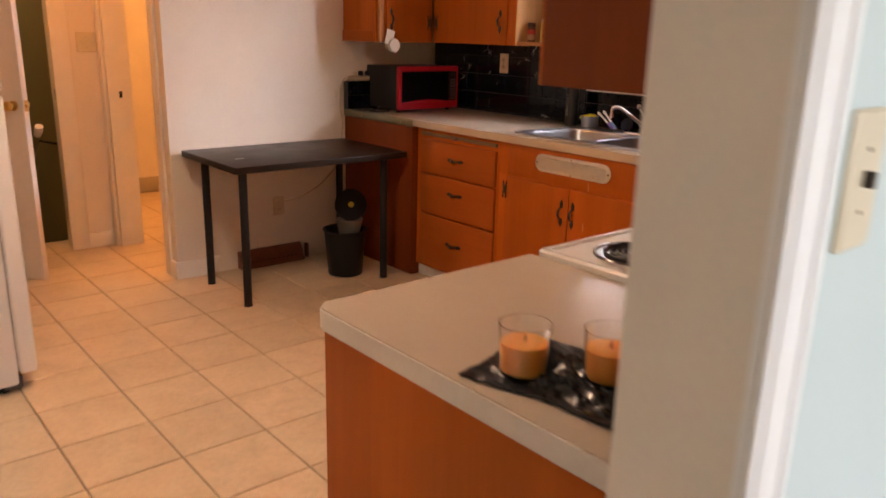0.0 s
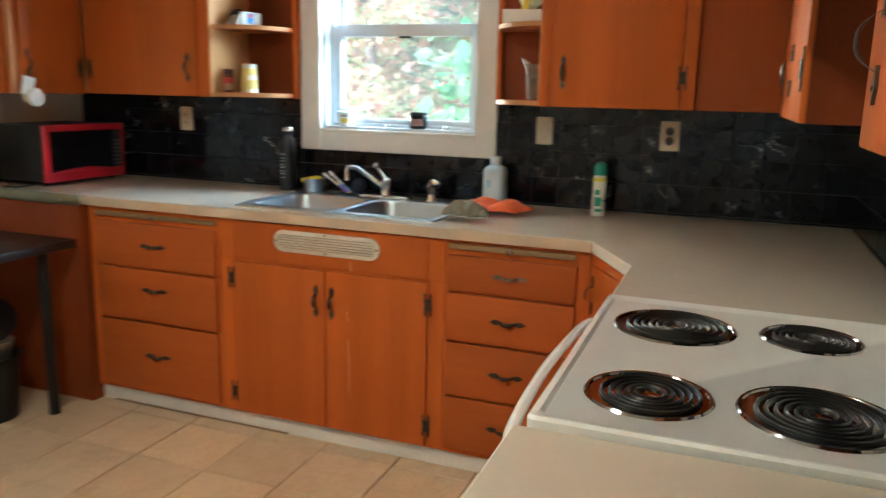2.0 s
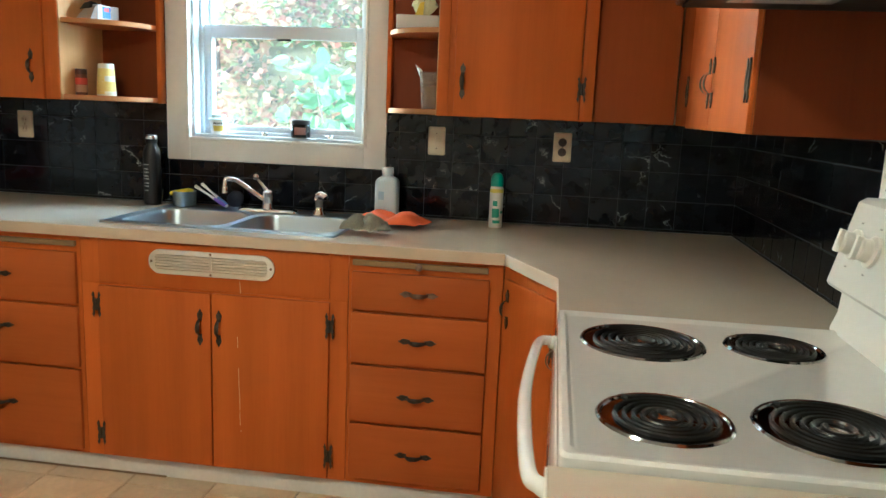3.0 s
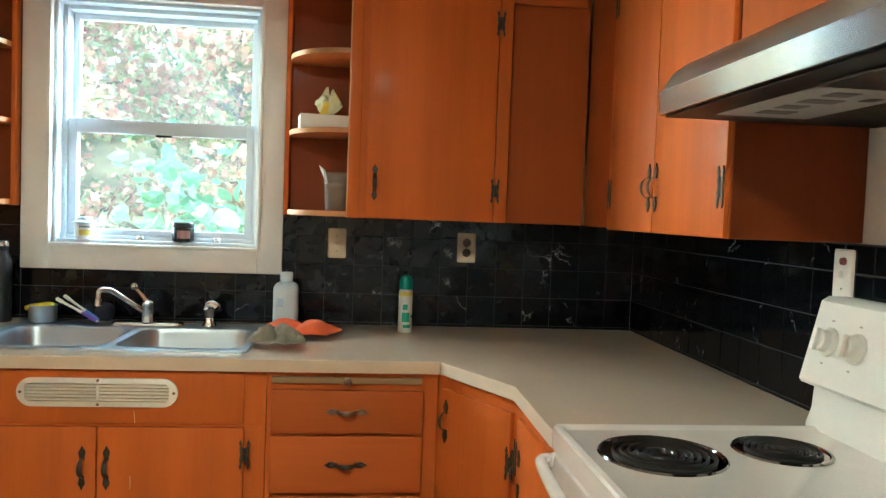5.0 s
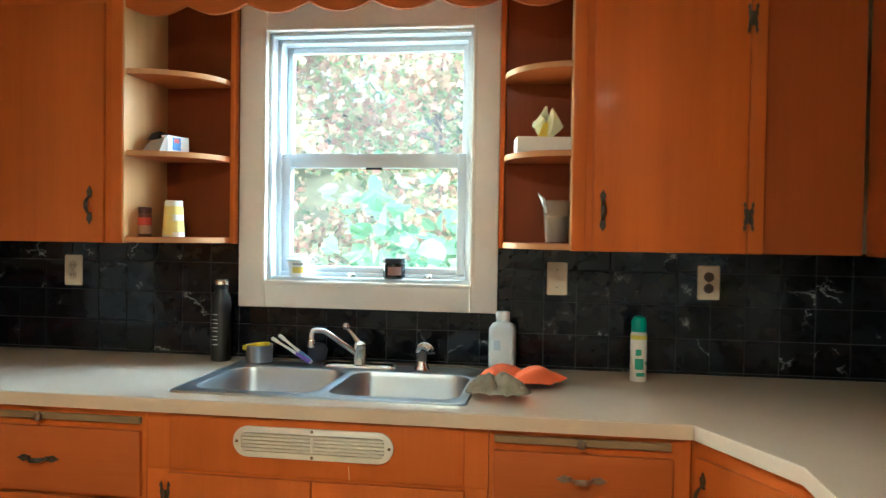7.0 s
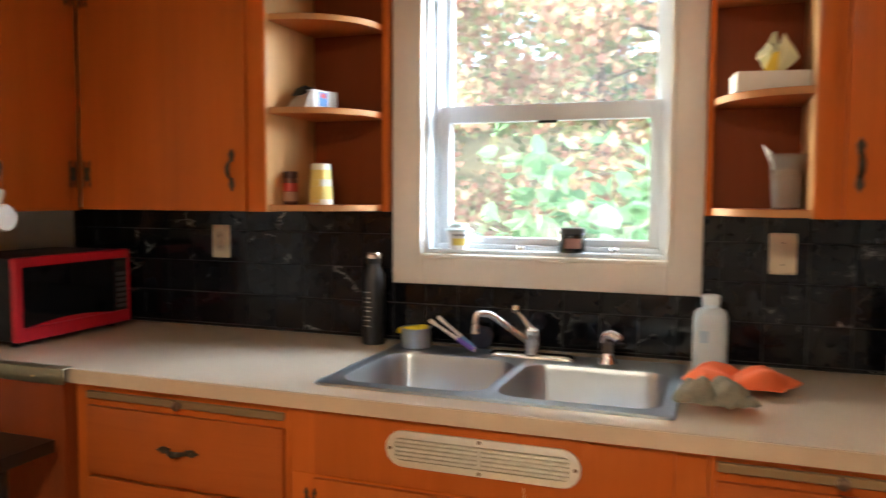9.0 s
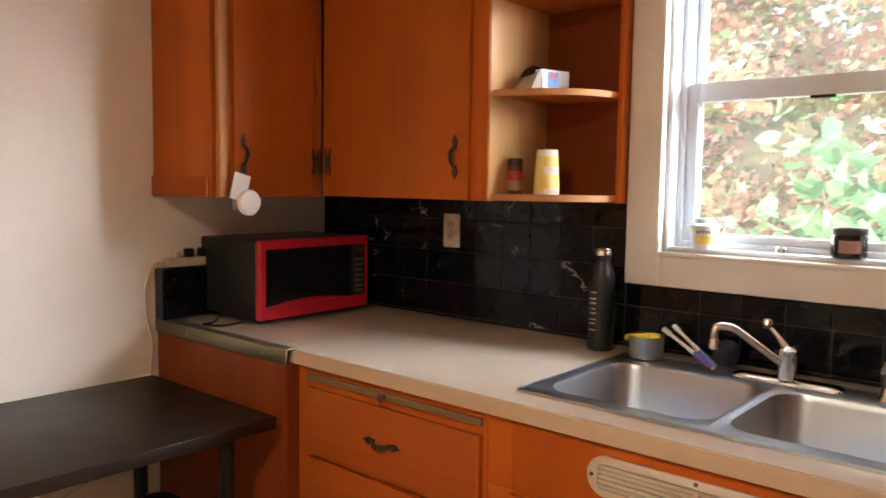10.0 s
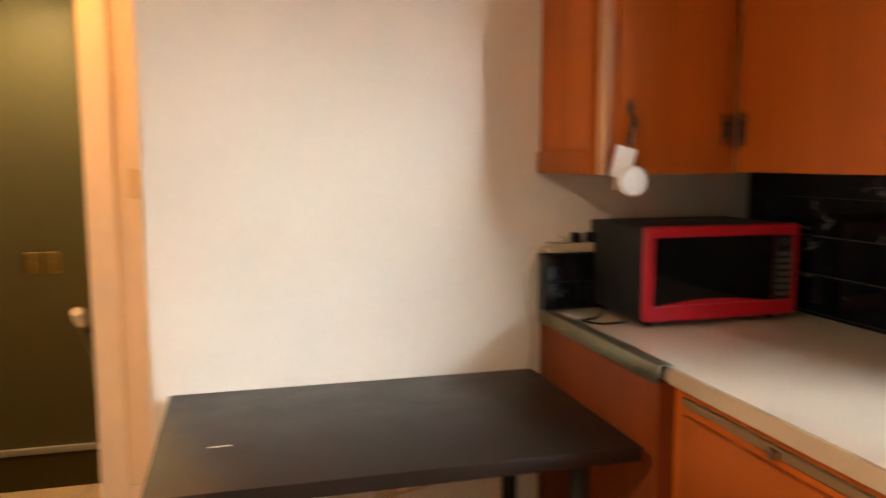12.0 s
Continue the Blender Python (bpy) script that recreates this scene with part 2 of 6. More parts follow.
def leaf_material(name, stops):
    m = material(name, (0.1, 0.1, 0.05), 0.5)
    g = node(m, "ShaderNodeNewGeometry")
    c = ramp(m, g.outputs["Random Per Island"], stops)
    join(m, c, bsdf(m).inputs["Base Color"])
    tr = node(m, "ShaderNodeBsdfTranslucent")
    join(m, c, tr.inputs[0])
    ms = node(m, "ShaderNodeMixShader")
    ms.inputs[0].default_value = 0.55
    join(m, bsdf(m).outputs[0], ms.inputs[1])
    join(m, tr.outputs[0], ms.inputs[2])
    join(m, ms.outputs[0], m.node_tree.nodes["Material Output"].inputs[0])
    return m


# ---- shape helpers ----


def box(bm, lo, hi, bevel=0.0, seg=2):
    size = [b - a for a, b in zip(lo, hi)]
    mid = [(a + b) / 2 for a, b in zip(lo, hi)]
    vs = bmesh.ops.create_cube(bm, size=1, matrix=Matrix.Translation(mid) @ Matrix.Diagonal((*size, 1)))["verts"]
    if bevel:
        es = list({e for v in vs for e in v.link_edges})
        bmesh.ops.bevel(bm, geom=es, offset=bevel, segments=seg, profile=0.5, affect="EDGES")
    return bm


def boxed(lo, hi, bevel=0.0, seg=2):
    return box(bmesh.new(), lo, hi, bevel, seg)


def lathe(bm, profile, at=(0, 0, 0), segs=28, axis="z"):
    """Turns (radius, height) pairs about an axis."""
    rings = []
    for r, h in profile:
        ring = []
        for k in range(segs):
            a = 2 * math.pi * k / segs
            p = (r * math.cos(a), r * math.sin(a), h)
            if axis == "y":
                p = (p[0], h, p[1])
            if axis == "x":
                p = (h, p[0], p[1])
            ring.append(bm.verts.new((p[0] + at[0], p[1] + at[1], p[2] + at[2])))
        rings.append(ring)
    for a, b in zip(rings, rings[1:]):
        for k in range(segs):
            bm.faces.new((a[k], a[(k + 1) % segs], b[(k + 1) % segs], b[k]))
    for ring, r in ((rings[0], profile[0][0]), (rings[-1], profile[-1][0])):
        if r > 1e-4:
            bm.faces.new(ring)
    return bm


def turned(profile, at=(0, 0, 0), segs=28, axis="z"):
    return lathe(bmesh.new(), profile, at, segs, axis)


def tube(bm, pts, radius, segs=8, flat=1.0):
    """A round bar along points; radius may be one per point."""
    pts = [Vector(p) for p in pts]
    radii = radius if isinstance(radius, (list, tuple)) else [radius] * len(pts)
    rings, side = [], None
    for i, p in enumerate(pts):
        d = (pts[min(i + 1, len(pts) - 1)] - pts[max(i - 1, 0)]).normalized()
        if side is None:
            side = d.orthogonal().normalized()
        side = (side - d * side.dot(d)).normalized()
        up = d.cross(side)
        rings.append([bm.verts.new(p + radii[i] * (math.cos(2 * math.pi * k / segs) * side + flat * math.sin(2 * math.pi * k / segs) * up)) for k in range(segs)])
    for a, b in zip(rings, rings[1:]):
        for k in range(segs):
            bm.faces.new((a[k], a[(k + 1) % segs], b[(k + 1) % segs], b[k]))
    bm.faces.new(rings[0])
    bm.faces.new(rings[-1])
    return bm


def bar(pts, radius, segs=8, flat=1.0):
    return tube(bmesh.new(), pts, radius, segs, flat)


def prism(bm, outline, z0, z1):
    """An upright prism on a flat outline of (x, y)."""
    lo = [bm.verts.new((x, y, z0)) for x, y in outline]
    hi = [bm.verts.new((x, y, z1)) for x, y in outline]
    n = len(lo)
    for k in range(n):
        bm.faces.new((lo[k], lo[(k + 1) % n], hi[(k + 1) % n], hi[k]))
    bm.faces.new(lo)
    bm.faces.new(hi)
    return bm


def rounded(x0, y0, x1, y1, r, n=6):
    """Points of a rounded rectangle."""
    pts = []
    for cx, cy, a0 in ((x1 - r, y1 - r, 0), (x0 + r, y1 - r, 90), (x0 + r, y0 + r, 180), (x1 - r, y0 + r, 270)):
        for k in range(n):
            a = radians(a0 + 90 * k / (n - 1))
            pts.append((cx + r * math.cos(a), cy + r * math.sin(a)))
    return pts


def loft(bm, loops, cap_first=False, cap_last=False):
    rings = [[bm.verts.new(p) for p in loop] for loop in loops]
    n = len(rings[0])
    for a, b in zip(rings, rings[1:]):
        for k in range(n):
            bm.faces.new((a[k], a[(k + 1) % n], b[(k + 1) % n], b[k]))
    if cap_first:
        bm.faces.new(rings[0])
    if cap_last:
        bm.faces.new(rings[-1])
    return bm


def curve_through(pts, n=8):
    """A smooth run of points through a few places."""
    p = [Vector(q) for q in pts]
    p = [2 * p[0] - p[1]] + p + [2 * p[-1] - p[-2]]
    out = []
    for i in range(1, len(p) - 2):
        for k in range(n):
            t = k / n
            out.append(0.5 * (2 * p[i] + (p[i + 1] - p[i - 1]) * t + (2 * p[i - 1] - 5 * p[i] + 4 * p[i + 1] - p[i + 2]) * t * t
                              + (3 * p[i] - 3 * p[i + 1] + p[i + 2] - p[i - 1]) * t ** 3))
    return out + [p[-2]]


def mesh_of(name, bm, mat, angle=35):
    bmesh.ops.recalc_face_normals(bm, faces=bm.faces)
    me = bpy.data.meshes.new(name)
    bm.to_mesh(me)
    bm.free()
    me.materials.append(mat)
    me.polygons.foreach_set("use_smooth", [True] * len(me.polygons))
    me.set_sharp_from_angle(angle=radians(angle))
    return me


def part(name, bm, mat, parent, label=""):
    """A bmesh as one mesh under a thing or a part."""
    ob = new(name, mesh_of(name, bm, mat))
    ob.parent = parent
    return tagged(ob, label)


def shared(name, me, parent, m):
    ob = new(name, me)
    ob.parent = parent
    ob.matrix_basis = m
    return ob


def thing(name, label, category, at=(0, 0, 0), turn=0.0, group=""):
    ob = new(name)
    ob.empty_display_size = 0.05
    ob.matrix_basis = pose(*at, 0, 0, turn)
    return tagged(ob, label, category, group)


def solid(name, bm, mat, label, category, group=""):
    """A thing that is one mesh."""
    return tagged(new(name, mesh_of(name, bm, mat)), label, category, group)


def setting(name, bm, mat, label, category="wall"):
    return tagged(new(name, mesh_of(name, bm, mat)), label, category, kind="structure")


# ---- the large structure ----
CEIL = 2.42
EAST, NORTH, SOUTH = 3.606, 4.40, 0.714


def wall(name, mat, label, *boxes):
    bm = bmesh.new()
    for lo, hi in boxes:
        box(bm, lo, hi)
    return setting(name, bm, mat, label)


wall("wall_east", PAINT_WALL, "cream painted kitchen wall with the window",
     ((EAST, 0.57, -0.1), (3.78, 2.2, CEIL)), ((EAST, 2.952, -0.1), (3.78, 4.53, CEIL)),
     ((EAST, 2.2, -0.1), (3.78, 2.952, 1.203)), ((EAST, 2.2, 2.105), (3.78, 2.952, CEIL)))
wall("wall_north", PAINT_WALL, "cream painted wall behind the black table", ((1.738, NORTH, -0.1), (EAST - 0.001, 4.53, CEIL)))
wall("wall_south", PAINT_WALL, "cream painted wall behind the stove, ending at an opening",
     ((0.82, 0.575, -0.1), (EAST - 0.001, SOUTH, CEIL)), ((0.0, 0.575, 2.06), (0.82, SOUTH, CEIL)))
wall("wall_south_far_face", PAINT_BLUE, "pale blue painted face of the dividing wall",
     ((0.823, 0.568, -0.1), (3.78, 0.574, CEIL)), ((-0.13, 0.568, 2.06), (0.823, 0.574, CEIL)))
wall("wall_west", PAINT_WALL, "cream painted kitchen wall beside the fridge", ((-0.13, 0.575, -0.1), (0.0, 4.16, CEIL)))
wall("wall_fridge", PAINT_WALL, "cream painted wall behind the fridge", ((-0.13, 4.161, -0.1), (0.62, 4.26, CEIL)))
wall("wall_hall_west", PAINT_WALL, "cream painted end wall of the hall", ((0.10, 4.261, -0.1), (0.2, 5.36, CEIL)))
wall("wall_hall_north", PAINT_WALL, "cream painted hall wall between two doorways",
     ((0.10, 5.361, -0.1), (0.70, 5.48, CEIL)), ((1.47, 5.361, -0.1), (1.705, 5.48, CEIL)), ((0.70, 5.361, 2.06), (1.47, 5.48, CEIL)))
wall("wall_hall_east", PAINT_WALL, "cream painted hall wall with an open doorway",
     ((1.706, 5.30, -0.1), (1.836, 5.48, CEIL)), ((1.706, 4.531, 2.06), (1.836, 5.30, CEIL)))
wall("wall_side_room", PAINT_WALL, "cream painted walls of the lit side room",
     ((1.706, 6.9, -0.1), (4.3, 7.0, CEIL)), ((4.2, 4.531, -0.1), (4.3, 6.899, CEIL)), ((3.781, 4.43, -0.1), (4.3, 4.53, CEIL)),
     ((1.706, 5.481, -0.1), (1.83, 6.899, CEIL)))
for name, lo, hi in (("wall_stairwell_end", (0.10, 7.2, -1.6), (1.60, 7.3, CEIL)), ("wall_stairwell_west", (0.35, 5.481, -1.6), (0.45, 7.199, CEIL)),
                     ("wall_stairwell_east", (1.50, 5.481, -1.6), (1.60, 7.199, CEIL))):
    wall(name, PAINT_OLIVE, "dark olive painted wall of the cellar stairwell", (lo, hi))
wall("wall_south_room", PAINT_BLUE, "pale blue walls of the adjoining room",
     ((-2.6, -3.1, -0.1), (-2.5, 0.567, CEIL)), ((3.68, -3.0, -0.1), (3.78, 0.567, CEIL)), ((-2.5, 0.57, -0.1), (-0.131, 0.70, CEIL)),
     ((-2.5, -3.1, -0.1), (0.4, -3.0, CEIL)), ((2.8, -3.1, -0.1), (3.78, -3.0, CEIL)), ((0.4, -3.1, -0.1), (2.8, -3.0, 0.8)), ((0.4, -3.1, 2.15), (2.8, -3.0, CEIL)))

cb = bmesh.new()
for lo, hi in (((-2.6, -3.1, CEIL), (4.3, 7.3, 2.50)),):
    box(cb, lo, hi)
setting("ceiling", cb, PAINT_CEILING, "plain white painted ceiling", "ceiling")

fb = bmesh.new()
box(fb, (-0.13, -3.1, -0.14), (3.78, 5.48, -0.007))
box(fb, (-2.6, -3.1, -0.14), (-0.131, 0.57, -0.007))
box(fb, (1.61, 5.481, -0.14), (4.3, 7.0, -0.007))
box(fb, (3.781, 4.43, -0.14), (4.3, 5.48, -0.007))
floor = setting("floor", fb, GROUT, "cream ceramic floor tiles with brown grout", "floor")

# stairs going down in the dark stairwell
sb = bmesh.new()
for k in range(5):
    box(sb, (0.45, 5.482 + 0.25 * k, -1.6), (1.50, 5.482 + 0.25 * (k + 1), -0.16 - 0.19 * k))
box(sb, (0.45, 6.732, -1.6), (1.50, 7.199, -1.12))
setting("cellar_stairs", sb, PAINT_OLIVE, "dark painted cellar stairs going down", "stairs")
setting("stairwell_trim", boxed((0.451, 7.17, -0.40), (1.499, 7.199, -0.36), 0.004), PAINT_TRIM, "pale ledge along the stairwell wall", "trim")

# ---- doorway trim ----


def casing(name, mat, label, *boxes):
    bm = bmesh.new()
    for lo, hi in boxes:
        box(bm, lo, hi, 0.004)
    return setting(name, bm, mat, label, "trim")


bm = bmesh.new()
for a, b, c in ((0.8195, 0.070, 0.008), (0.830, 0.032, 0.012), (0.8765, 0.0135, 0.012)):
    box(bm, (a, 0.568 - c, 0), (a + b, 0.5675, 2.12), 0.003)
box(bm, (0.8195, 0.5676, 0), (0.8228, 0.5765, 2.06))
# trim white made cooler to carry the bluish daylight on this casing
setting("door_casing", bm, mottled("cool_lit_casing_paint", (0.82, 0.83, 0.82), 0.03, 0.35, 6, 60, 0.1), "white moulded casing on the blue wall", "trim")
casing("stair_door_casing", PAINT_TRIM, "white casing of the stairwell doorway",
       ((1.425, 5.335, 0), (1.53, 5.3605, 2.13)), ((1.440, 5.362, 0), (1.469, 5.50, 2.06)), ((0.62, 5.335, 0), (0.70, 5.3605, 2.13)), ((0.70, 5.335, 2.06), (1.425, 5.3605, 2.13)))
casing("side_door_casing", PAINT_TRIM, "white casing and jamb of the side room doorway",
       ((1.690, 5.295, 0), (1.7055, 5.36, 2.13)), ((1.7065, 5.272, 0), (1.850, 5.2995, 2.06)), ((1.7225, 4.4705, 0), (1.7375, 4.5305, 2.13)),
       ((1.7225, 4.5315, 0), (1.850, 4.548, 2.06)), ((1.690, 4.535, 2.06), (1.7055, 5.295, 2.13)))
casing("baseboard_hall", PAINT_TRIM, "white painted hall baseboard", ((1.531, 5.345, 0), (1.689, 5.3605, 0.095)))
bm = bmesh.new()
loft(bm, [[(x, y, z) for x, z in ((1.735, 0.0), (1.935, 0.0), (1.985, 0.10), (1.735, 0.10))] for y in (4.384, 4.3995)], True, True)
box(bm, (1.722, 4.384, 0), (1.7375, 4.469, 0.10), 0.003)
setting("baseboard_north", bm, PAINT_TRIM, "white baseboard broken off under the table", "baseboard")
casing("baseboard_side_room", mottled("grey_baseboard", (0.42, 0.38, 0.32), 0.1, 0.5), "grey baseboard of the side room", ((1.84, 6.885, 0), (2.55, 6.8995, 0.13)))

# ---- window ----
WY0, WY1, WZ0, WZ1 = 2.2, 2.952, 1.203, 2.105
bm = bmesh.new()
TR = 3.580
for lo, hi in (((TR, 2.105, 1.105), (EAST - 0.001, 2.199, 2.20)), ((TR, 2.953, 1.105), (EAST - 0.001, 3.055, 2.20)),
               ((TR, 2.199, 1.105), (EAST - 0.001, 2.953, 1.202)), ((TR, 2.199, 2.106), (EAST - 0.001, 2.953, 2.20))):
    box(bm, lo, hi, 0.003)
for lo, hi in (((TR - 0.006, 2.187, 1.19), (TR - 0.0005, 2.199, 2.118)), ((TR - 0.006, 2.953, 1.19), (TR - 0.0005, 2.965, 2.118)),
               ((TR - 0.006, 2.199, 1.19), (TR - 0.0005, 2.953, 1.202)), ((TR - 0.006, 2.199, 2.106), (TR - 0.0005, 2.953, 2.118))):
    box(bm, lo, hi, 0.002)
window_1 = setting("window_1", bm, PAINT_TRIM, "white double-hung vinyl window in a wide painted casing", "window")


def frame_of(y0, y1, z0, z1, x0, x1, w, top=None, bottom=None):
    f = bmesh.new()
    top, bottom = top or w, bottom or w
    box(f, (x0, y0, z0), (x1, y0 + w, z1), 0.002)
    box(f, (x0, y1 - w, z0), (x1, y1, z1), 0.002)
    box(f, (x0, y0 + w, z0), (x1, y1 - w, z0 + bottom), 0.002)
    box(f, (x0, y0 + w, z1 - top), (x1, y1 - w, z1), 0.002)
    return f


part("window_jamb", frame_of(WY0 + 0.001, WY1 - 0.001, WZ0 + 0.001, WZ1 - 0.001, 3.607, 3.779, 0.012), VINYL, window_1)
part("outer_frame", frame_of(WY0 + 0.013, WY1 - 0.013, WZ0 + 0.013, WZ1 - 0.013, 3.655, 3.765, 0.016), VINYL, window_1)
part("upper_sash", frame_of(2.2295, 2.9225, 1.628, 2.0755, 3.715, 3.745, 0.022), VINYL, window_1)
low = part("lower_sash", frame_of(2.2295, 2.9225, 1.2325, 1.672, 3.668, 3.706, 0.032, 0.052, 0.022), VINYL, window_1)
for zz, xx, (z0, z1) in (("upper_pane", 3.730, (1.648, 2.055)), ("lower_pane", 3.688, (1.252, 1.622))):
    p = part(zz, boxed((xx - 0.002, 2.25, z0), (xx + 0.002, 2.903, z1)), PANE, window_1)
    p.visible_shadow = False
part("sash_lock", boxed((3.662, 2.54, 1.612), (3.6675, 2.60, 1.620), 0.001), BLACK_PLASTIC, low, "dark sash label strip")
for y in (2.643, 2.359):
    part("tilt_latch", turned([(0.016, 0), (0.016, 0.010), (0.010, 0.016), (0, 0.016)], (3.640, y, WZ0 + 0.0135), 14), CHROME, window_1, "small round metal latch")

# ---- iron fittings, shared ----


def pull_mesh(mat, name):
    """A bow pull along z that stands off towards -y: spade-tipped plates and a broad flattened grip."""
    f = bmesh.new()
    n = 14
    centre, width = [], []
    for k in range(n + 1):
        t = -1 + 2 * k / n
        centre.append((0, -0.003 - 0.021 * (1 - abs(t) ** 2.6), 0.031 * t))
        width.append(0.0040 + 0.0042 * (1 - t * t))
    rings = []
    for (x, y, z), w in zip(centre, width):
        t = z / 0.031
        lean = 0.9 * t * abs(t) ** 1.2
        ring = []
        for q in range(8):
            a = 2 * math.pi * q / 8
            u = 0.0024 * math.sin(a)
            ring.append((w * math.cos(a), y + u * math.cos(lean), z + u * math.sin(lean)))
        rings.append(ring)
    loft(f, rings, True, True)
    for s in (-1, 1):
        tip = [(0.0010, 0.064), (0.0035, 0.057), (0.0085, 0.050), (0.0100, 0.044), (0.0080, 0.037), (0.0065, 0.031), (0.0068, 0.024)]
        edge = [(x, s * z) for x, z in tip] + [(-x, s * z) for x, z in reversed(tip)]
        loft(f, [[(x, y, z) for x, z in edge] for y in (0.0, -0.004)], True, True)
        lathe(f, [(0.003, 0), (0.0026, -0.0015), (0, -0.002)], (0, -0.004, s * 0.047), 8, "y")
    bmesh.ops.recalc_face_normals(f, faces=f.faces)
    return mesh_of(name, f, mat)


def hinge_mesh():
    f = bmesh.new()
    for s in (-1, 1):
        leaf = [(s * 0.003, -0.020), (s * 0.003, 0.020), (s * 0.0075, 0.026), (s * 0.0065, 0.034), (s * 0.011, 0.046), (s * 0.0165, 0.034), (s * 0.0125, 0.026), (s * 0.0145, 0.014), (s * 0.011, 0.0), (s * 0.0145, -0.014), (s * 0.0125, -0.026), (s * 0.0165, -0.034), (s * 0.011, -0.046), (s * 0.0065, -0.034), (s * 0.0075, -0.026)]
        loft(f, [[(x, y, z) for x, z in leaf] for y in (0.0, -0.003)], True, True)
    tube(f, [(0, -0.003, -0.020), (0, -0.003, 0.020)], 0.0042, 8)
    return mesh_of("hinge", f, IRON)


PULL, PULL_WORN, HINGE = pull_mesh(IRON, "handle"), pull_mesh(COPPER_IRON, "handle"), hinge_mesh()

# ---- cabinets: local x along the width, -y out of the front ----


def pull(parent, x, z, flat=False, mesh=None, y=-0.014):
    ob = shared("handle", mesh or PULL, parent, pose(x, y, z, 0, 90 if flat else 0, 0))
    return tagged(ob, "worn iron pull" if mesh else "black iron pull")


def hinges(parent, x, zs, y=-0.0145):
    for z in zs:
        shared("hinge", HINGE, parent, pose(x, y, z))


def front(name, cab, x0, x1, z0, z1, mat=None, thick=0.014, label=""):
    return part(name, boxed((x0, -thick, z0), (x1, 0.004, z1), 0.004, 2), mat or WOOD, cab, label)


def cabinet(name, label, at, turn, w, depth, z0, z1, group="", mat=None):
    c = thing(name, label, "cabinet", at, turn, group)
    part("body", boxed((0.0008, 0, z0), (w - 0.0008, depth, z1), 0.0015, 1), mat or WOOD, c)
    if mat:
        part("face_frame", boxed((0.0004, -0.004, z0), (w - 0.0004, -0.0004, z1), 0.001, 1), WOOD, c)
    return c


def pull_out_board(cab, x0, x1, z0, z1):
    b = part("pull_out_board", boxed((x0, -0.012, z0), (x1, 0.003, z1), 0.002, 1), EDGE_WOOD, cab, "worn pull-out board edge")
    k = turned([(0.006, 0), (0.007, -0.006), (0.012, -0.010), (0.012, -0.016), (0.006, -0.019), (0, -0.019)], ((x0 + x1) / 2, -0.012, (z0 + z1) / 2), 16, "y")
    part("knob", k, COPPER_IRON, b, "small round wooden knob")


BASE = "base cabinets under the counter"
BX = 2.91
# drawers beside the end panel
c = cabinet("base_cabinet", "orange stained wooden base cabinet with three drawers", (BX, 3.70, 0), -90, 0.67, 0.675, 0.072, 0.876, BASE)
pull_out_board(c, 0.045, 0.655, 0.838, 0.857)
for z0, z1, hz in ((0.632, 0.818, 0.726), (0.400, 0.622, 0.538), (0.088, 0.390, 0.250)):
    d = front("drawer", c, 0.045, 0.655, z0, z1, WOOD_FLAT)
    pull(d, 0.345, hz, True)
# sink base
c = cabinet("base_cabinet", "orange stained sink cabinet with two doors and a vent panel", (BX, 3.03, 0), -90, 0.96, 0.675, 0.072, 0.715, BASE)
part("top_rail", boxed((0.0008, 0.0, 0.7152), (0.9592, 0.03, 0.876)), WOOD, c)
rail = front("false_front", c, 0.068, 0.896, 0.7155, 0.872, WOOD, 0.005)
SCUFF = plain("bare_scuff", (0.72, 0.50, 0.28), 0.7)
part("scuff", bar([(0.583, -0.0048, 0.753), (0.585, -0.0048, 0.732), (0.586, -0.0048, 0.716)], 0.0011, 5), SCUFF, rail, "pale dried drip")
d = front("door", c, 0.066, 0.480, 0.080, 0.708)
pull(d, 0.443, 0.588)
hinges(d, 0.062, (0.640, 0.164))
d = front("door", c, 0.484, 0.898, 0.080, 0.708)
pull(d, 0.511, 0.588)
hinges(d, 0.902, (0.628, 0.164))
for run in (((0.577, 0.564), (0.5785, 0.545), (0.578, 0.525)), ((0.581, 0.452), (0.5815, 0.396), (0.5845, 0.34), (0.585, 0.300)), ((0.5845, 0.292), (0.586, 0.246)), ((0.588, 0.228), (0.5885, 0.222))):
    part("scuff", bar([(x, -0.0137, z) for x, z in run], 0.0010, 5), SCUFF, d, "pale scratch in the varnish")
v = bmesh.new()
outl = rounded(0.259, 0.766, 0.707, 0.850, 0.0415, 7)
inn = rounded(0.283, 0.782, 0.683, 0.834, 0.012, 7)
loft(v, [[(x, y, z) for x, z in outl] for y in (-0.0065, -0.0125)])
loft(v, [[(x, -0.0125, z) for x, z in outl], [(x, -0.0145, z) for x, z in inn], [(x, -0.007, z) for x, z in inn]])
vent = part("vent_plate", v, ALU, c, "aluminium vent plate with rounded ends")
for lx in (0.270, 0.483, 0.696):
    for dz in ((-0.035, 0.035) if lx == 0.483 else (0.0,)):
        part("screw", turned([(0.0045, -0.0125), (0.004, -0.0155), (0, -0.016)], (lx, 0, 0.808 + dz), 10, "y"), COPPER_IRON, vent)
for k in range(5):
    z = 0.7835 + 0.0100 * k
    for a, b in ((0.284, 0.478), (0.488, 0.682)):
        s = bmesh.new()
        loft(s, [[(x, -0.0075, z), (x, -0.0115, z), (x, -0.0150, z + 0.0075), (x, -0.0080, z + 0.0092)] for x in (a, b)], True, True)
        part("slat", s, ALU, vent)
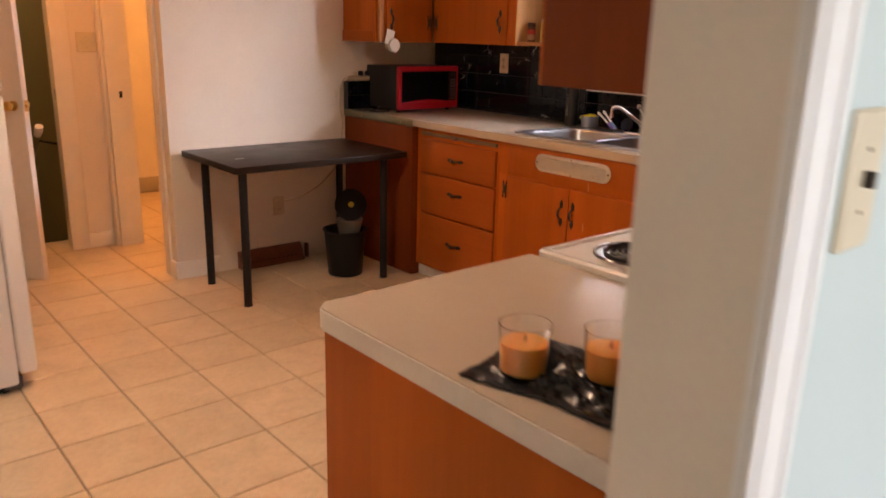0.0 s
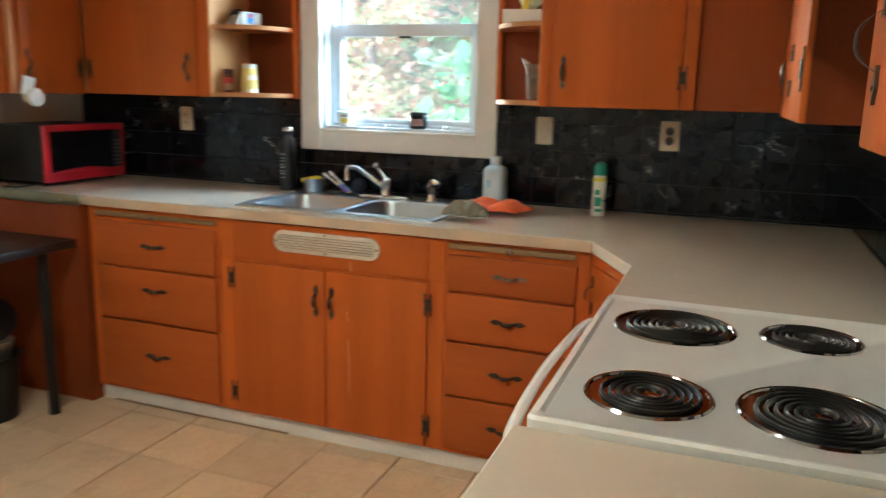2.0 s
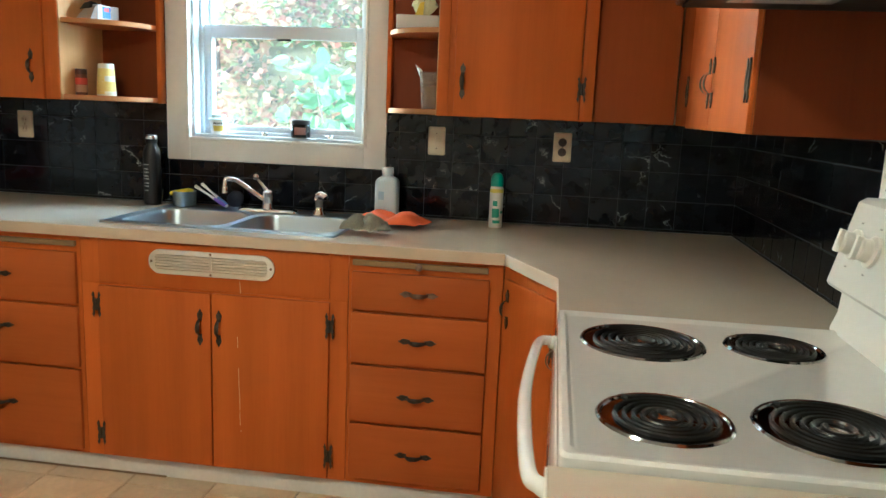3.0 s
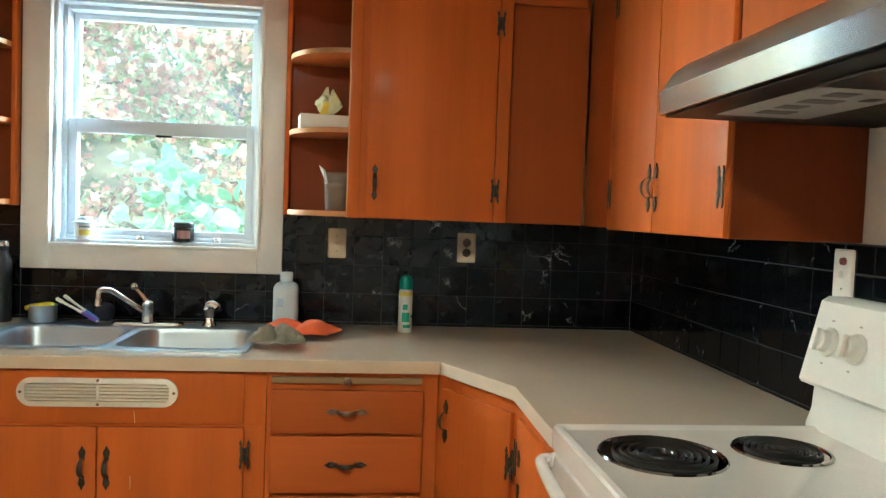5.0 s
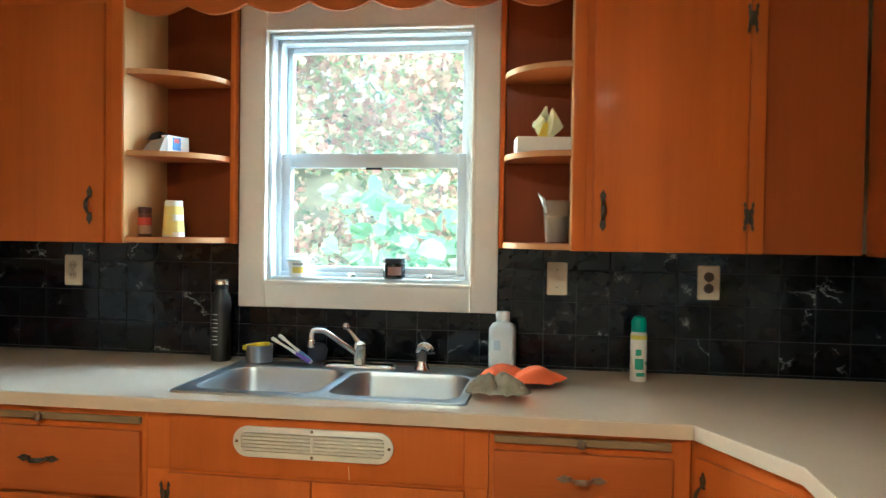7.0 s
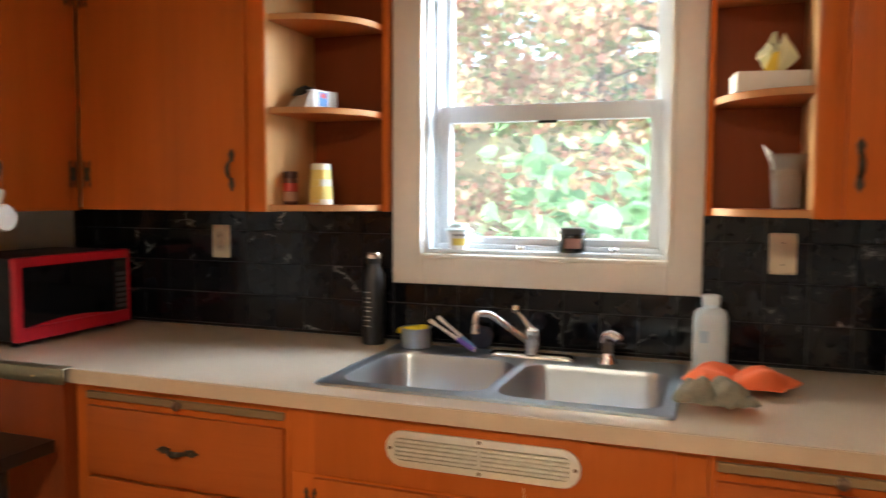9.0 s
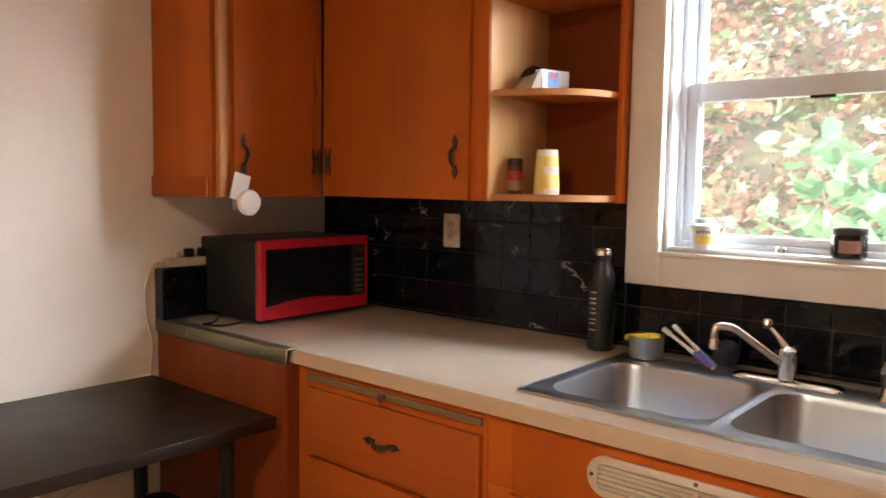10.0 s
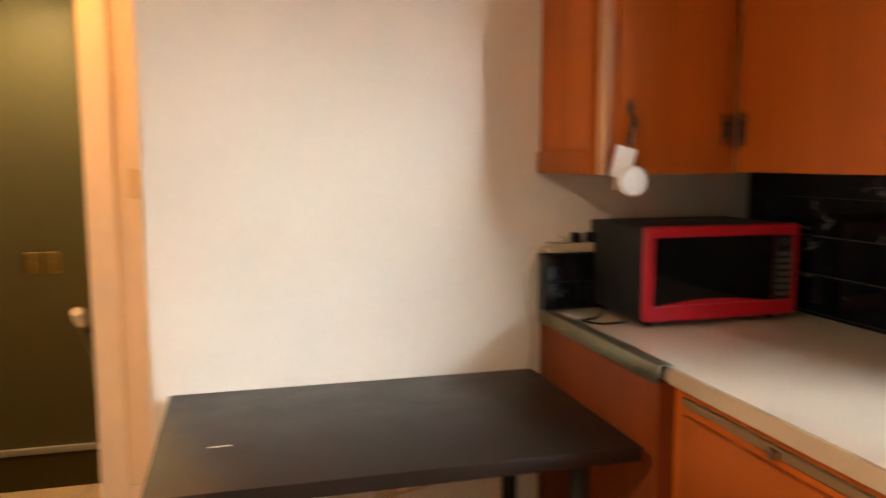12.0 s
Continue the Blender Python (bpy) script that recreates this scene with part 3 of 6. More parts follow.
# thin black sheet draws the shade behind the slats
part("vent_backing", boxed((0.284, -0.0068, 0.783), (0.682, -0.0062, 0.833)), BLACK_METAL, vent, "black sheet standing for the shade behind the slats")
part("centre_bar", boxed((0.478, -0.0145, 0.784), (0.488, -0.0075, 0.832), 0.001, 1), ALU, vent)
# four drawers
c = cabinet("base_cabinet", "orange stained wooden base cabinet with four drawers", (BX, 2.07, 0), -90, 0.512, 0.675, 0.072, 0.876, BASE)
pull_out_board(c, 0.015, 0.462, 0.842, 0.861)
for n, (z0, z1, hz) in enumerate(((0.694, 0.822, 0.758), (0.512, 0.684, 0.598), (0.304, 0.502, 0.402), (0.094, 0.294, 0.196))):
    d = front("drawer", c, 0.014, 0.468, z0, z1, WOOD_FLAT)
    pull(d, 0.240, hz, True, PULL_WORN if n == 0 else None)
# corner cabinet with a slanted front
c = thing("corner_cabinet", "orange stained corner base cabinet with a slanted door", "cabinet", (0, 0, 0), 0, BASE)
P1, P2 = (2.91, 1.5565), (2.590, 1.372)
part("body", prism(bmesh.new(), [P1, (3.585, 1.5565), (3.585, 0.720), (2.19, 0.720), (2.19, 1.372), P2], 0.072, 0.876), WOOD, c)
ang = math.degrees(math.atan2(P2[1] - P1[1], P2[0] - P1[0]))
leng = math.dist(P1, P2)
d = part("door", boxed((0.030, -0.014, 0.085), (leng - 0.022, 0.004, 0.838), 0.004), WOOD, c)
d.matrix_basis = pose(P1[0], P1[1], 0, 0, 0, ang)
pull(d, 0.060, 0.745)
hinges(d, leng - 0.020, (0.70, 0.18))
d = part("door", boxed((0.030, -0.014, 0.085), (0.385, 0.004, 0.838), 0.004), WOOD, c)
d.matrix_basis = pose(P2[0], P2[1], 0, 0, 0, 180)
pull(d, 0.075, 0.70)
hinges(d, 0.028, (0.73, 0.18))
# blind end of the run, against the north wall
c = thing("base_cabinet", "orange stained end cabinet with a plain panel beside the table", "cabinet", (0, 0, 0), 0, BASE)
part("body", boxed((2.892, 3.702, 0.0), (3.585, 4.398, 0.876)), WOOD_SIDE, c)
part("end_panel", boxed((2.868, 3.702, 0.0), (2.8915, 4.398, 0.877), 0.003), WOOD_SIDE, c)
# cabinet under the counter beside the stove
c = thing("base_cabinet", "orange stained base cabinet with a plain end panel", "cabinet", (0, 0, 0), 0, BASE)
part("body", boxed((0.893, 0.720, 0.0), (1.425, 1.376, 0.876)), WOOD, c)
part("end_panel", boxed((0.878, 0.720, 0.0), (0.8925, 1.396, 0.8765), 0.003), WOOD, c)
d = part("door", boxed((0.92, 1.3765, 0.085), (1.41, 1.391, 0.838), 0.004), WOOD, c)
shared("handle", PULL, d, pose(0.965, 1.391, 0.70, 0, 0, 180))

# dark strip painted where shadow lies under the kick board
casing("toe_kick_edge", GROUT, "dark strip for the shadow gap along the foot of the toe kick", ((2.9255, 2.74, 0.0007), (2.9277, 3.63, 0.007)))
casing("toe_kick", PAINT_KICK, "white painted toe kick board with scuffs", ((2.928, 1.575, 0), (2.945, 3.699, 0.0715)))

# ---- countertops ----
bm = bmesh.new()
CT0, CT1, CF = 0.878, 0.915, 2.893
prism(bm, [(CF, 1.556), (2.579, 1.390), (2.182, 1.390), (2.182, 0.716), (3.598, 0.716), (3.598, 2.995), (3.50, 2.995), (3.50, 2.15),
           (2.99, 2.15), (2.99, 2.9955), (3.598, 2.9955), (3.598, 4.399), (CF, 4.399)], CT0, CT1)
counter = tagged(new("countertop"), "beige laminate countertop with a sink cut-out", "countertop")
top = part("top", bm, LAMINATE, counter)
bm = bmesh.new()
box(bm, (CF - 0.0035, 1.5575, CT0 - 0.001), (CF - 0.0005, 3.698, CT1 - 0.002))
part("edge_strip", bm, LAMINATE_EDGE, counter, "worn tan laminate edge strip")
bm = bmesh.new()
prism(bm, [(CF - 0.0035, 1.5565), (2.578, 1.3932), (2.183, 1.3932), (2.183, 1.3905), (2.579, 1.3905), (CF - 0.0005, 1.5565)], CT0 - 0.001, CT1 - 0.002)
part("edge_strip", bm, mottled("faded_laminate_edge", (0.64, 0.56, 0.46), 0.07, 0.38, 6, 300, 0.05), counter, "faded pale laminate edge strip")
bm = bmesh.new()
box(bm, (2.860, 3.696, 0.876), (2.8675, 4.3985, 0.9185), 0.002)
box(bm, (2.8675, 3.699, 0.9155), (2.900, 4.3985, 0.9185), 0.001)
met = part("metal_edging", bm, ZINC, counter, "tarnished metal edging strip")
for y in (4.20, 3.80):
    part("screw", turned([(0.004, 0), (0.003, -0.002), (0, -0.0025)], (2.860, y, 0.893), 10, "x"), BRASS, met)

west_counter = tagged(new("countertop"), "beige laminate countertop with a rounded corner beside the stove", "countertop")
outline = [(1.427, 0.716), (1.427, 1.4075)] + [(0.905 - 0.0415 * math.sin(radians(a)), 1.366 + 0.0415 * math.cos(radians(a))) for a in range(0, 91, 15)] + [(0.8635, 0.716)]
part("top", prism(bmesh.new(), outline, CT0, CT1), LAMINATE, west_counter)
outer = [(1.427, 1.411)] + [(0.905 - 0.045 * math.sin(radians(a)), 1.366 + 0.045 * math.cos(radians(a))) for a in range(0, 91, 15)] + [(0.860, 0.716)]
inner = [(0.863, 0.716)] + [(0.905 - 0.042 * math.sin(radians(a)), 1.366 + 0.042 * math.cos(radians(a))) for a in range(90, -1, -15)] + [(1.427, 1.408)]
part("edge_strip", prism(bmesh.new(), outer + inner, CT0 - 0.001, CT1 - 0.002), mottled("pale_laminate_edge", (0.62, 0.57, 0.50), 0.06, 0.4), west_counter, "pale laminate edge strip")

# ---- upper cabinets ----
UPPER = "upper wall cabinets"
UX, UZ0, UZ1, DT = 3.297, 1.335, 2.36, 2.135
c = cabinet("wall_cabinet", "orange stained corner wall cabinet above the microwave wall", (UX, 4.055, 0), -90, 0.692, 0.30, UZ0, UZ1, UPPER)
d = front("door", c, 0.046, 0.650, UZ0 + 0.001, DT)
pull(d, 0.602, 1.460)
hinges(d, 0.042, (1.450, 2.03))
c = thing("wall_cabinet", "orange stained wall cabinet with a bare panel beside its door", "cabinet", (UX, 1.838, 0), -90, UPPER)
part("body", boxed((0.0008, 0, UZ0), (0.537, 0.30, UZ1), 0.0015, 1), WOOD, c)
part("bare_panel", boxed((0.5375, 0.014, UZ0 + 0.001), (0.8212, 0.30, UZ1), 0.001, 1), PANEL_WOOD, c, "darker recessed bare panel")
d = front("door", c, 0.042, 0.490, UZ0 + 0.001, DT)
pull(d, 0.072, 1.460)
hinges(d, 0.494, (1.446, 2.028))
part("stile", boxed((0.492, -0.008, UZ0 + 0.001), (0.538, 0.003, DT + 0.06), 0.002), WOOD, c)
part("top_rail", boxed((0.539, 0.0, 2.105), (0.806, 0.0135, 2.20), 0.003), WOOD_FLAT, c)
c = cabinet("wall_cabinet", "orange stained wall cabinet over the microwave with one door", (2.862, 4.058, 0), 0, 0.433, 0.34, UZ0 - 0.004, UZ1, UPPER)
d = front("door", c, 0.074, 0.388, UZ0 - 0.003, DT)
pull(d, 0.105, 1.462)
hinges(d, 0.392, (1.450, 2.03))
# paler wood than the doors on the rounded front edge
part("rounded_edge", bar([(0.036, -0.004, UZ0 - 0.003), (0.036, -0.004, DT + 0.1)], 0.030, 16, 0.55), wood("worn_edge", (0.34, 0.12, 0.04), (0.52, 0.24, 0.10), (0.66, 0.36, 0.18)), c, "pale rounded front edge")
part("bottom_rail", boxed((-0.008, 0.012, UZ0 - 0.003), (-0.0005, 0.338, UZ0 + 0.060), 0.002), WOOD_FLAT, c)
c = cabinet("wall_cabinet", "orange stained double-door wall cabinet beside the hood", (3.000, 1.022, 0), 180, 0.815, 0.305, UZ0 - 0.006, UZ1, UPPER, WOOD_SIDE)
for a, b, h, hg in ((0.050, 0.398, 0.376, 0.046), (0.402, 0.810, 0.424, 0.792)):
    d = front("door", c, a, b, UZ0 - 0.005, DT)
    pull(d, h, 1.450)
    hinges(d, hg, (1.440, 2.03))
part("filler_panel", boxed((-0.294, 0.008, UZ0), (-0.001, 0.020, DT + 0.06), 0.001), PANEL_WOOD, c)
c = cabinet("wall_cabinet", "orange stained short wall cabinet above the range hood", (2.183, 1.022, 0), 180, 0.751, 0.305, 1.735, UZ1, UPPER)
for a, b in ((0.025, 0.370), (0.376, 0.726)):
    d = front("door", c, a, b, 1.830, 2.20)
    hinges(d, a if a < 0.1 else b, (1.90, 2.12))
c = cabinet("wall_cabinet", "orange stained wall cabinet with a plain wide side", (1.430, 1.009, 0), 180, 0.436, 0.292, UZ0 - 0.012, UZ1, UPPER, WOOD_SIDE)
d = front("door", c, 0.012, 0.415, UZ0 - 0.011, DT)
pull(d, 0.085, 1.435)

# open corner shelves either side of the window, and the scalloped board over it


def shelf_unit(label, y_frame, y_trim):
    s = 1 if y_frame > y_trim else -1
    u = thing("corner_shelf", label, "shelf", (0, 0, 0), 0, "open shelves beside the window")
    yf = y_frame - s * 0.020
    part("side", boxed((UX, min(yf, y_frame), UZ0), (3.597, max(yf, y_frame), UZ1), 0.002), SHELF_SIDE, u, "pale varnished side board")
    part("frame", boxed((UX - 0.004, min(y_frame + s * 0.024, y_frame - s * 0.016), UZ0), (UX + 0.012, max(y_frame + s * 0.024, y_frame - s * 0.016), 2.2), 0.002), WOOD, u)
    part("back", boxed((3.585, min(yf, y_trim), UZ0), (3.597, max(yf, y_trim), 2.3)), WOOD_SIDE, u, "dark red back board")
    part("end_strip", boxed((3.545, min(y_trim, y_trim + s * 0.018), UZ0 - 0.001), (3.5845, max(y_trim, y_trim + s * 0.018), 2.2), 0.003), WOOD, u)
    y0, y1, n = yf - s * 0.0005, y_trim + s * 0.0185, 12
    front_edge = [(UX + 0.012 + 0.232 * (1 - math.cos(radians(90 * k / n))), y0 + (y1 - y0) * math.sin(radians(90 * k / n))) for k in range(n + 1)]
    for z in (UZ0 + 0.002, 1.628, 1.902):
        board = part("shelf_board", prism(bmesh.new(), front_edge + [(3.5845, y1), (3.5845, y0)], z, z + 0.019), WOOD_FLAT, u)
        rim = []
        for k, (x, y) in enumerate(front_edge):
            a = radians(90 * k / n)
            slope = Vector((-math.cos(a) / 0.232, math.sin(a) / (y1 - y0))).normalized()
            rim.append((x + 0.0018 * slope.x, y + 0.0018 * slope.y))
        rim[-1] = (rim[-1][0] - 0.0018, y1 - s * 0.0002)
        part("worn_edge", prism(bmesh.new(), rim[:-1] + front_edge[-2::-1], z + 0.001, z + 0.018), SHELF_EDGE, board, "pale worn front edge")
    return u


shelf_unit("open quarter-round wooden shelves holding cups and a small jar", 3.359, 3.058)
shelf_unit("open quarter-round wooden shelves holding a tissue box", 1.842, 2.102)
low_edge = []
n_scal, ya, yb = 7, 1.864, 3.337
for k in range(n_scal):
    w = (yb - ya) / n_scal
    for j in range(8):
        t = j / 8
        low_edge.append((ya + (k + t) * w, 2.122 - 0.032 * math.sin(math.pi * t)))
low_edge.append((yb, 2.122))
bm = bmesh.new()
loft(bm, [[(x, y, z) for y, z in low_edge + [(yb, UZ1), (ya, UZ1)]] for x in (UX + 0.002, UX + 0.020)], True, True)
solid("window_valance", bm, WOOD_FLAT, "scalloped orange wooden valance above the window", "valance")

# ---- sink ----
sink = thing("kitchen_sink", "double-bowl stainless steel sink set in the counter", "sink")
SX0, SX1, SY0, SY1, RZ = 2.972, 3.520, 2.140, 3.004, 0.920
for y0, y1, (b0, b1) in ((SY0, 2.572, (2.172, 2.556)), (2.572, SY1, (2.588, 2.968))):
    outer_l = rounded(SX0, y0, SX1, y1, 0.0015, 8)
    lip = rounded(3.022, b0 - 0.010, 3.412, b1 + 0.010, 0.075, 8)
    loops = [[(x, y, RZ) for x, y in outer_l], [(x, y, RZ) for x, y in lip]]
    for inset, z, r in ((0.008, RZ - 0.004, 0.070), (0.014, RZ - 0.018, 0.066), (0.020, RZ - 0.145, 0.060), (0.032, RZ - 0.166, 0.05), (0.060, RZ - 0.172, 0.03)):
        loops.append([(x, y, z) for x, y in rounded(3.022 + inset, b0 - 0.010 + inset, 3.412 - inset, b1 + 0.010 - inset, r, 8)])
    part("bowl", loft(bmesh.new(), loops, False, True), STEEL, sink)
part("rim", loft(bmesh.new(), [[(x, y, z) for x, y in rounded(SX0 - o, SY0 - o, SX1 + o, SY1 + o, 0.02, 8)] for o, z in ((-0.008, 0.9203), (-0.003, 0.9225), (0.0, 0.921), (0.001, 0.9155))]), STEEL, sink, "bright rolled rim")
for y in (2.364, 2.778):
    part("drain", turned([(0.042, 0), (0.040, 0.003), (0.030, 0.001), (0.0, 0.001)], (3.217, y, RZ - 0.1715), 20), CHROME, sink)

faucet = thing("kitchen_faucet", "chrome single-lever kitchen faucet on the sink ledge", "faucet", (3.465, 2.563, 0.9205))
bm = bmesh.new()
loft(bm, [[(x, y, z) for x, y in rounded(-0.026 + o, -0.128 + o, 0.026 - o, 0.128 - o, 0.024, 6)] for o, z in ((0, 0), (0.001, 0.006), (0.010, 0.012))], True, True)
part("base_plate", bm, CHROME, faucet)
part("body", turned([(0.024, 0.010), (0.022, 0.03), (0.021, 0.062), (0.023, 0.066), (0.022, 0.080), (0.012, 0.088), (0, 0.089)]), CHROME, faucet)
part("spout", bar(curve_through([(-0.006, 0.010, 0.046), (-0.036, 0.056, 0.086), (-0.066, 0.101, 0.124), (-0.078, 0.120, 0.131), (-0.090, 0.137, 0.130), (-0.094, 0.142, 0.118), (-0.094, 0.142, 0.092)], 5), 0.0094, 12), CHROME, faucet)
part("aerator", turned([(0.0125, 0), (0.0125, 0.022), (0.010, 0.026), (0, 0.026)], (-0.094, 0.142, 0.076), 16), CHROME, faucet)
part("lever", bar([(0.0, 0.004, 0.082), (0.0, 0.028, 0.112), (0.0, 0.048, 0.132)], [0.009, 0.006, 0.005], 10), CHROME, faucet)
part("lever_knob", turned([(0, -0.013), (0.010, -0.010), (0.0135, 0), (0.010, 0.010), (0, 0.013)], (0.0, 0.050, 0.137), 16), CHROME, faucet)
spray = thing("sink_sprayer", "chrome side sprayer standing on the sink ledge", "sprayer", (3.462, 2.346, 0.9205))
part("base", turned([(0.026, 0), (0.025, 0.006), (0.019, 0.014), (0.016, 0.030)], segs=20), CHROME, spray)
part("grip", turned([(0.016, 0.030), (0.016, 0.046), (0.0165, 0.058), (0.013, 0.062)], segs=20), plain("smoked_chrome", (0.10, 0.09, 0.085), 0.2), spray, "dark shiny grip")
part("head", bar(curve_through([(0.006, 0.010, 0.058), (0.005, 0.007, 0.072), (-0.003, -0.006, 0.080), (-0.011, -0.022, 0.077), (-0.016, -0.032, 0.069)], 5), [0.0155] * 8 + [0.0150] * 6 + [0.0142] * 4 + [0.0135] * 3, 14), CHROME, spray, "curved chrome spray head")
part("nozzle", turned([(0.0135, 0), (0.0120, -0.005), (0, -0.005)], (-0.017, -0.033, 0.062), 16), BLACK_PLASTIC, spray)

# ---- stove ----
stove = thing("electric_stove", "white electric stove with four coil burners", "stove", (1.432, 0.722, 0))
SW, SD = 0.744, 0.672
part("body", boxed((0.004, 0.02, 0.05), (SW - 0.004, SD - 0.03, 0.885), 0.004), ENAMEL, stove)
bm = bmesh.new()
ol = rounded(0, 0.03, SW, SD, 0.012, 5)
il = rounded(0.022, 0.05, SW - 0.022, SD - 0.020, 0.02, 5)
loft(bm, [[(x, y, 0.880) for x, y in ol], [(x, y, 0.925) for x, y in ol],
          [(x, y, 0.930) for x, y in rounded(0.004, 0.034, SW - 0.004, SD - 0.004, 0.012, 5)],
          [(x, y, 0.930) for x, y in rounded(0.014, 0.044, SW - 0.014, SD - 0.014, 0.016, 5)],
          [(x, y, 0.924) for x, y in il]], True, True)
part("cooktop", bm, ENAMEL, stove)
od = part("oven_door", boxed((0.012, SD - 0.0295, 0.26), (SW - 0.012, SD + 0.004, 0.876), 0.008), ENAMEL, stove)
part("oven_window", boxed((0.16, SD + 0.0035, 0.42), (SW - 0.16, SD + 0.006, 0.68), 0.001), DARK_GLASS, od)
hb = bar(curve_through([(0.028, SD + 0.000, 0.858), (0.034, SD + 0.020, 0.866), (0.085, SD + 0.040, 0.868), (SW / 2, SD + 0.054, 0.868), (SW - 0.085, SD + 0.040, 0.868), (SW - 0.034, SD + 0.020, 0.866), (SW - 0.028, SD + 0.000, 0.858)], 6), [0.017] * 4 + [0.0125] * 29 + [0.017] * 4, 12, 0.8)
part("handle", hb, ENAMEL, od, "bowed white bar handle")
part("drawer", boxed((0.012, SD - 0.0295, 0.06), (SW - 0.012, SD + 0.002, 0.25), 0.006), ENAMEL, stove)
bm = bmesh.new()
prof = [(0.002, 0.885), (0.085, 0.885), (0.094, 0.930), (0.082, 0.965), (0.078, 1.018), (0.002, 1.018)]
loft(bm, [[(x, y, z) for y, z in prof] for x in (0.0, SW + 0.024)], True, True)
part("backguard", bm, ENAMEL, stove)
bm = bmesh.new()
prof = [(0.004, 1.026), (0.104, 1.020), (0.109, 1.028), (0.066, 1.200), (0.050, 1.210), (0.004, 1.210)]
loft(bm, [[(x, y, z) for y, z in prof] for x in (-0.004, SW + 0.034)], True, True)
panel = part("control_panel", bm, ENAMEL, stove)
# thin black strip draws the shade in this gap
part("panel_gap", boxed((0.004, 0.006, 1.0185), (SW - 0.004, 0.080, 1.0195)), BLACK_METAL, stove, "black strip standing for the shade in the gap under the control panel")
lean = Matrix.Rotation(math.atan2(0.043, 0.172), 4, "X")
for x in (0.712, 0.622, 0.14, 0.055):
    k = turned([(0.032, 0), (0.032, 0.006), (0.024, 0.010), (0.022, 0.026), (0.018, 0.029), (0, 0.029)], (0, 0, 0), 22, "y")
    box(k, (-0.006, 0.026, -0.024), (0.006, 0.038, 0.024), 0.003)
    ob = part("knob", k, plain("off_white_knob", (0.72, 0.68, 0.62), 0.4), panel, "off-white control knob")
    ob.matrix_basis = Matrix.Translation((x, 0.087, 1.118)) @ lean
    for s in (-0.047, 0.046):
        mk = part("marking", boxed((-0.004, 0.0, s - 0.0018), (0.004, 0.0012, s + 0.0018)), plain("faded_print", (0.30, 0.28, 0.26), 0.5), panel, "small faded printed mark")
        mk.matrix_basis = Matrix.Translation((x + 0.004, 0.0869, 1.118)) @ lean
part("display", boxed((0.28, 0.060, 1.10), (0.46, 0.088, 1.16), 0.002), DARK_GLASS, panel)
for x, y, r, tilt in ((0.553, 0.510, 0.120, 0), (0.580, 0.258, 0.094, 0), (0.165, 0.520, 0.099, 0), (0.180, 0.278, 0.116, 0)):
    bowl = turned([(r, 0.9245), (r - 0.003, 0.9280), (r - 0.007, 0.9275), (r - 0.013, 0.919), (r * 0.5, 0.917), (0.012, 0.916), (0, 0.916)], (x, y, 0), 36)
    pan = part("drip_pan", bowl, DRIP, stove, "chromed drip pan with heat stains")
    turns = 6 if r > 0.1 else 5
    pts, rmax = [], r - 0.0165
    for k in range(turns * 20 + 1):
        a = 2 * math.pi * k / 20
        rr = 0.016 + (rmax - 0.016) * k / (turns * 20)
        pts.append((x + rr * math.cos(a + 0.6), y + rr * math.sin(a + 0.6), 0.9262))
    pts += [(x + (rmax + 0.014) * math.cos(0.62), y + (rmax + 0.010) * math.sin(0.62), 0.924)]
    part("coil", bar(pts, 0.0050, 7, 0.62), COIL, pan, "black coil element")
    br = bmesh.new()
    for a in (0.3, 2.4, 4.5):
        tube(br, [(x, y, 0.9225), (x + (r - 0.018) * math.cos(a), y + (r - 0.018) * math.sin(a), 0.9225)], 0.0025, 6)
    part("support", br, CHROME, pan)

# ---- range hood ----
hood = thing("range_hood", "brushed steel range hood with a sloped front", "range hood")
prof = [(0.716, 1.585), (1.190, 1.581), (1.200, 1.582), (1.205, 1.624), (1.200, 1.641), (1.186, 1.661), (1.160, 1.681), (1.096, 1.711), (1.024, 1.733), (0.716, 1.733)]
bm = bmesh.new()
loft(bm, [[(x, y - (cut if y > 1.05 else 0), z) for y, z in prof] for x, cut in ((1.438, 0.026), (1.446, 0.010), (1.464, 0.0), (2.138, 0.0), (2.156, 0.010), (2.164, 0.026))], True, True)
bmesh.ops.bevel(bm, geom=[e for e in bm.edges if abs(e.verts[0].co.x - e.verts[1].co.x) < 0.001 and max(v.co.y for v in e.verts) > 1.05], offset=0.006, segments=2, affect="EDGES")
part("shell", bm, HOOD_STEEL, hood)
part("front_lip", loft(bmesh.new(), [[(x, y + lean, z) for x, y in rounded(1.436, 1.10, 2.166, 1.206, 0.028, 6)] for lean, z in ((0.0, 1.5785), (0.0060, 1.623))], True, True), LIP_STEEL, hood, "bright steel front lip")
# black sheet in place of the shaded hollow under the hood
part("underside", boxed((1.452, 0.730, 1.5745), (2.150, 1.192, 1.5775), 0.001), BLACK_METAL, hood, "flat black panel standing for the dark hollow underneath")
part("rating_plate", boxed((1.73, 0.940, 1.5725), (2.06, 1.125, 1.5742), 0.0004), plain("grey_label", (0.36, 0.35, 0.34), 0.5), hood, "grey printed rating plate")
for k in range(4):
    part("printing", boxed((1.76 + 0.07 * k, 1.03 - 0.02 * (k % 2), 1.5715), (1.80 + 0.07 * k, 1.075, 1.5723)), plain("dark_print", (0.14, 0.135, 0.13), 0.6), hood)
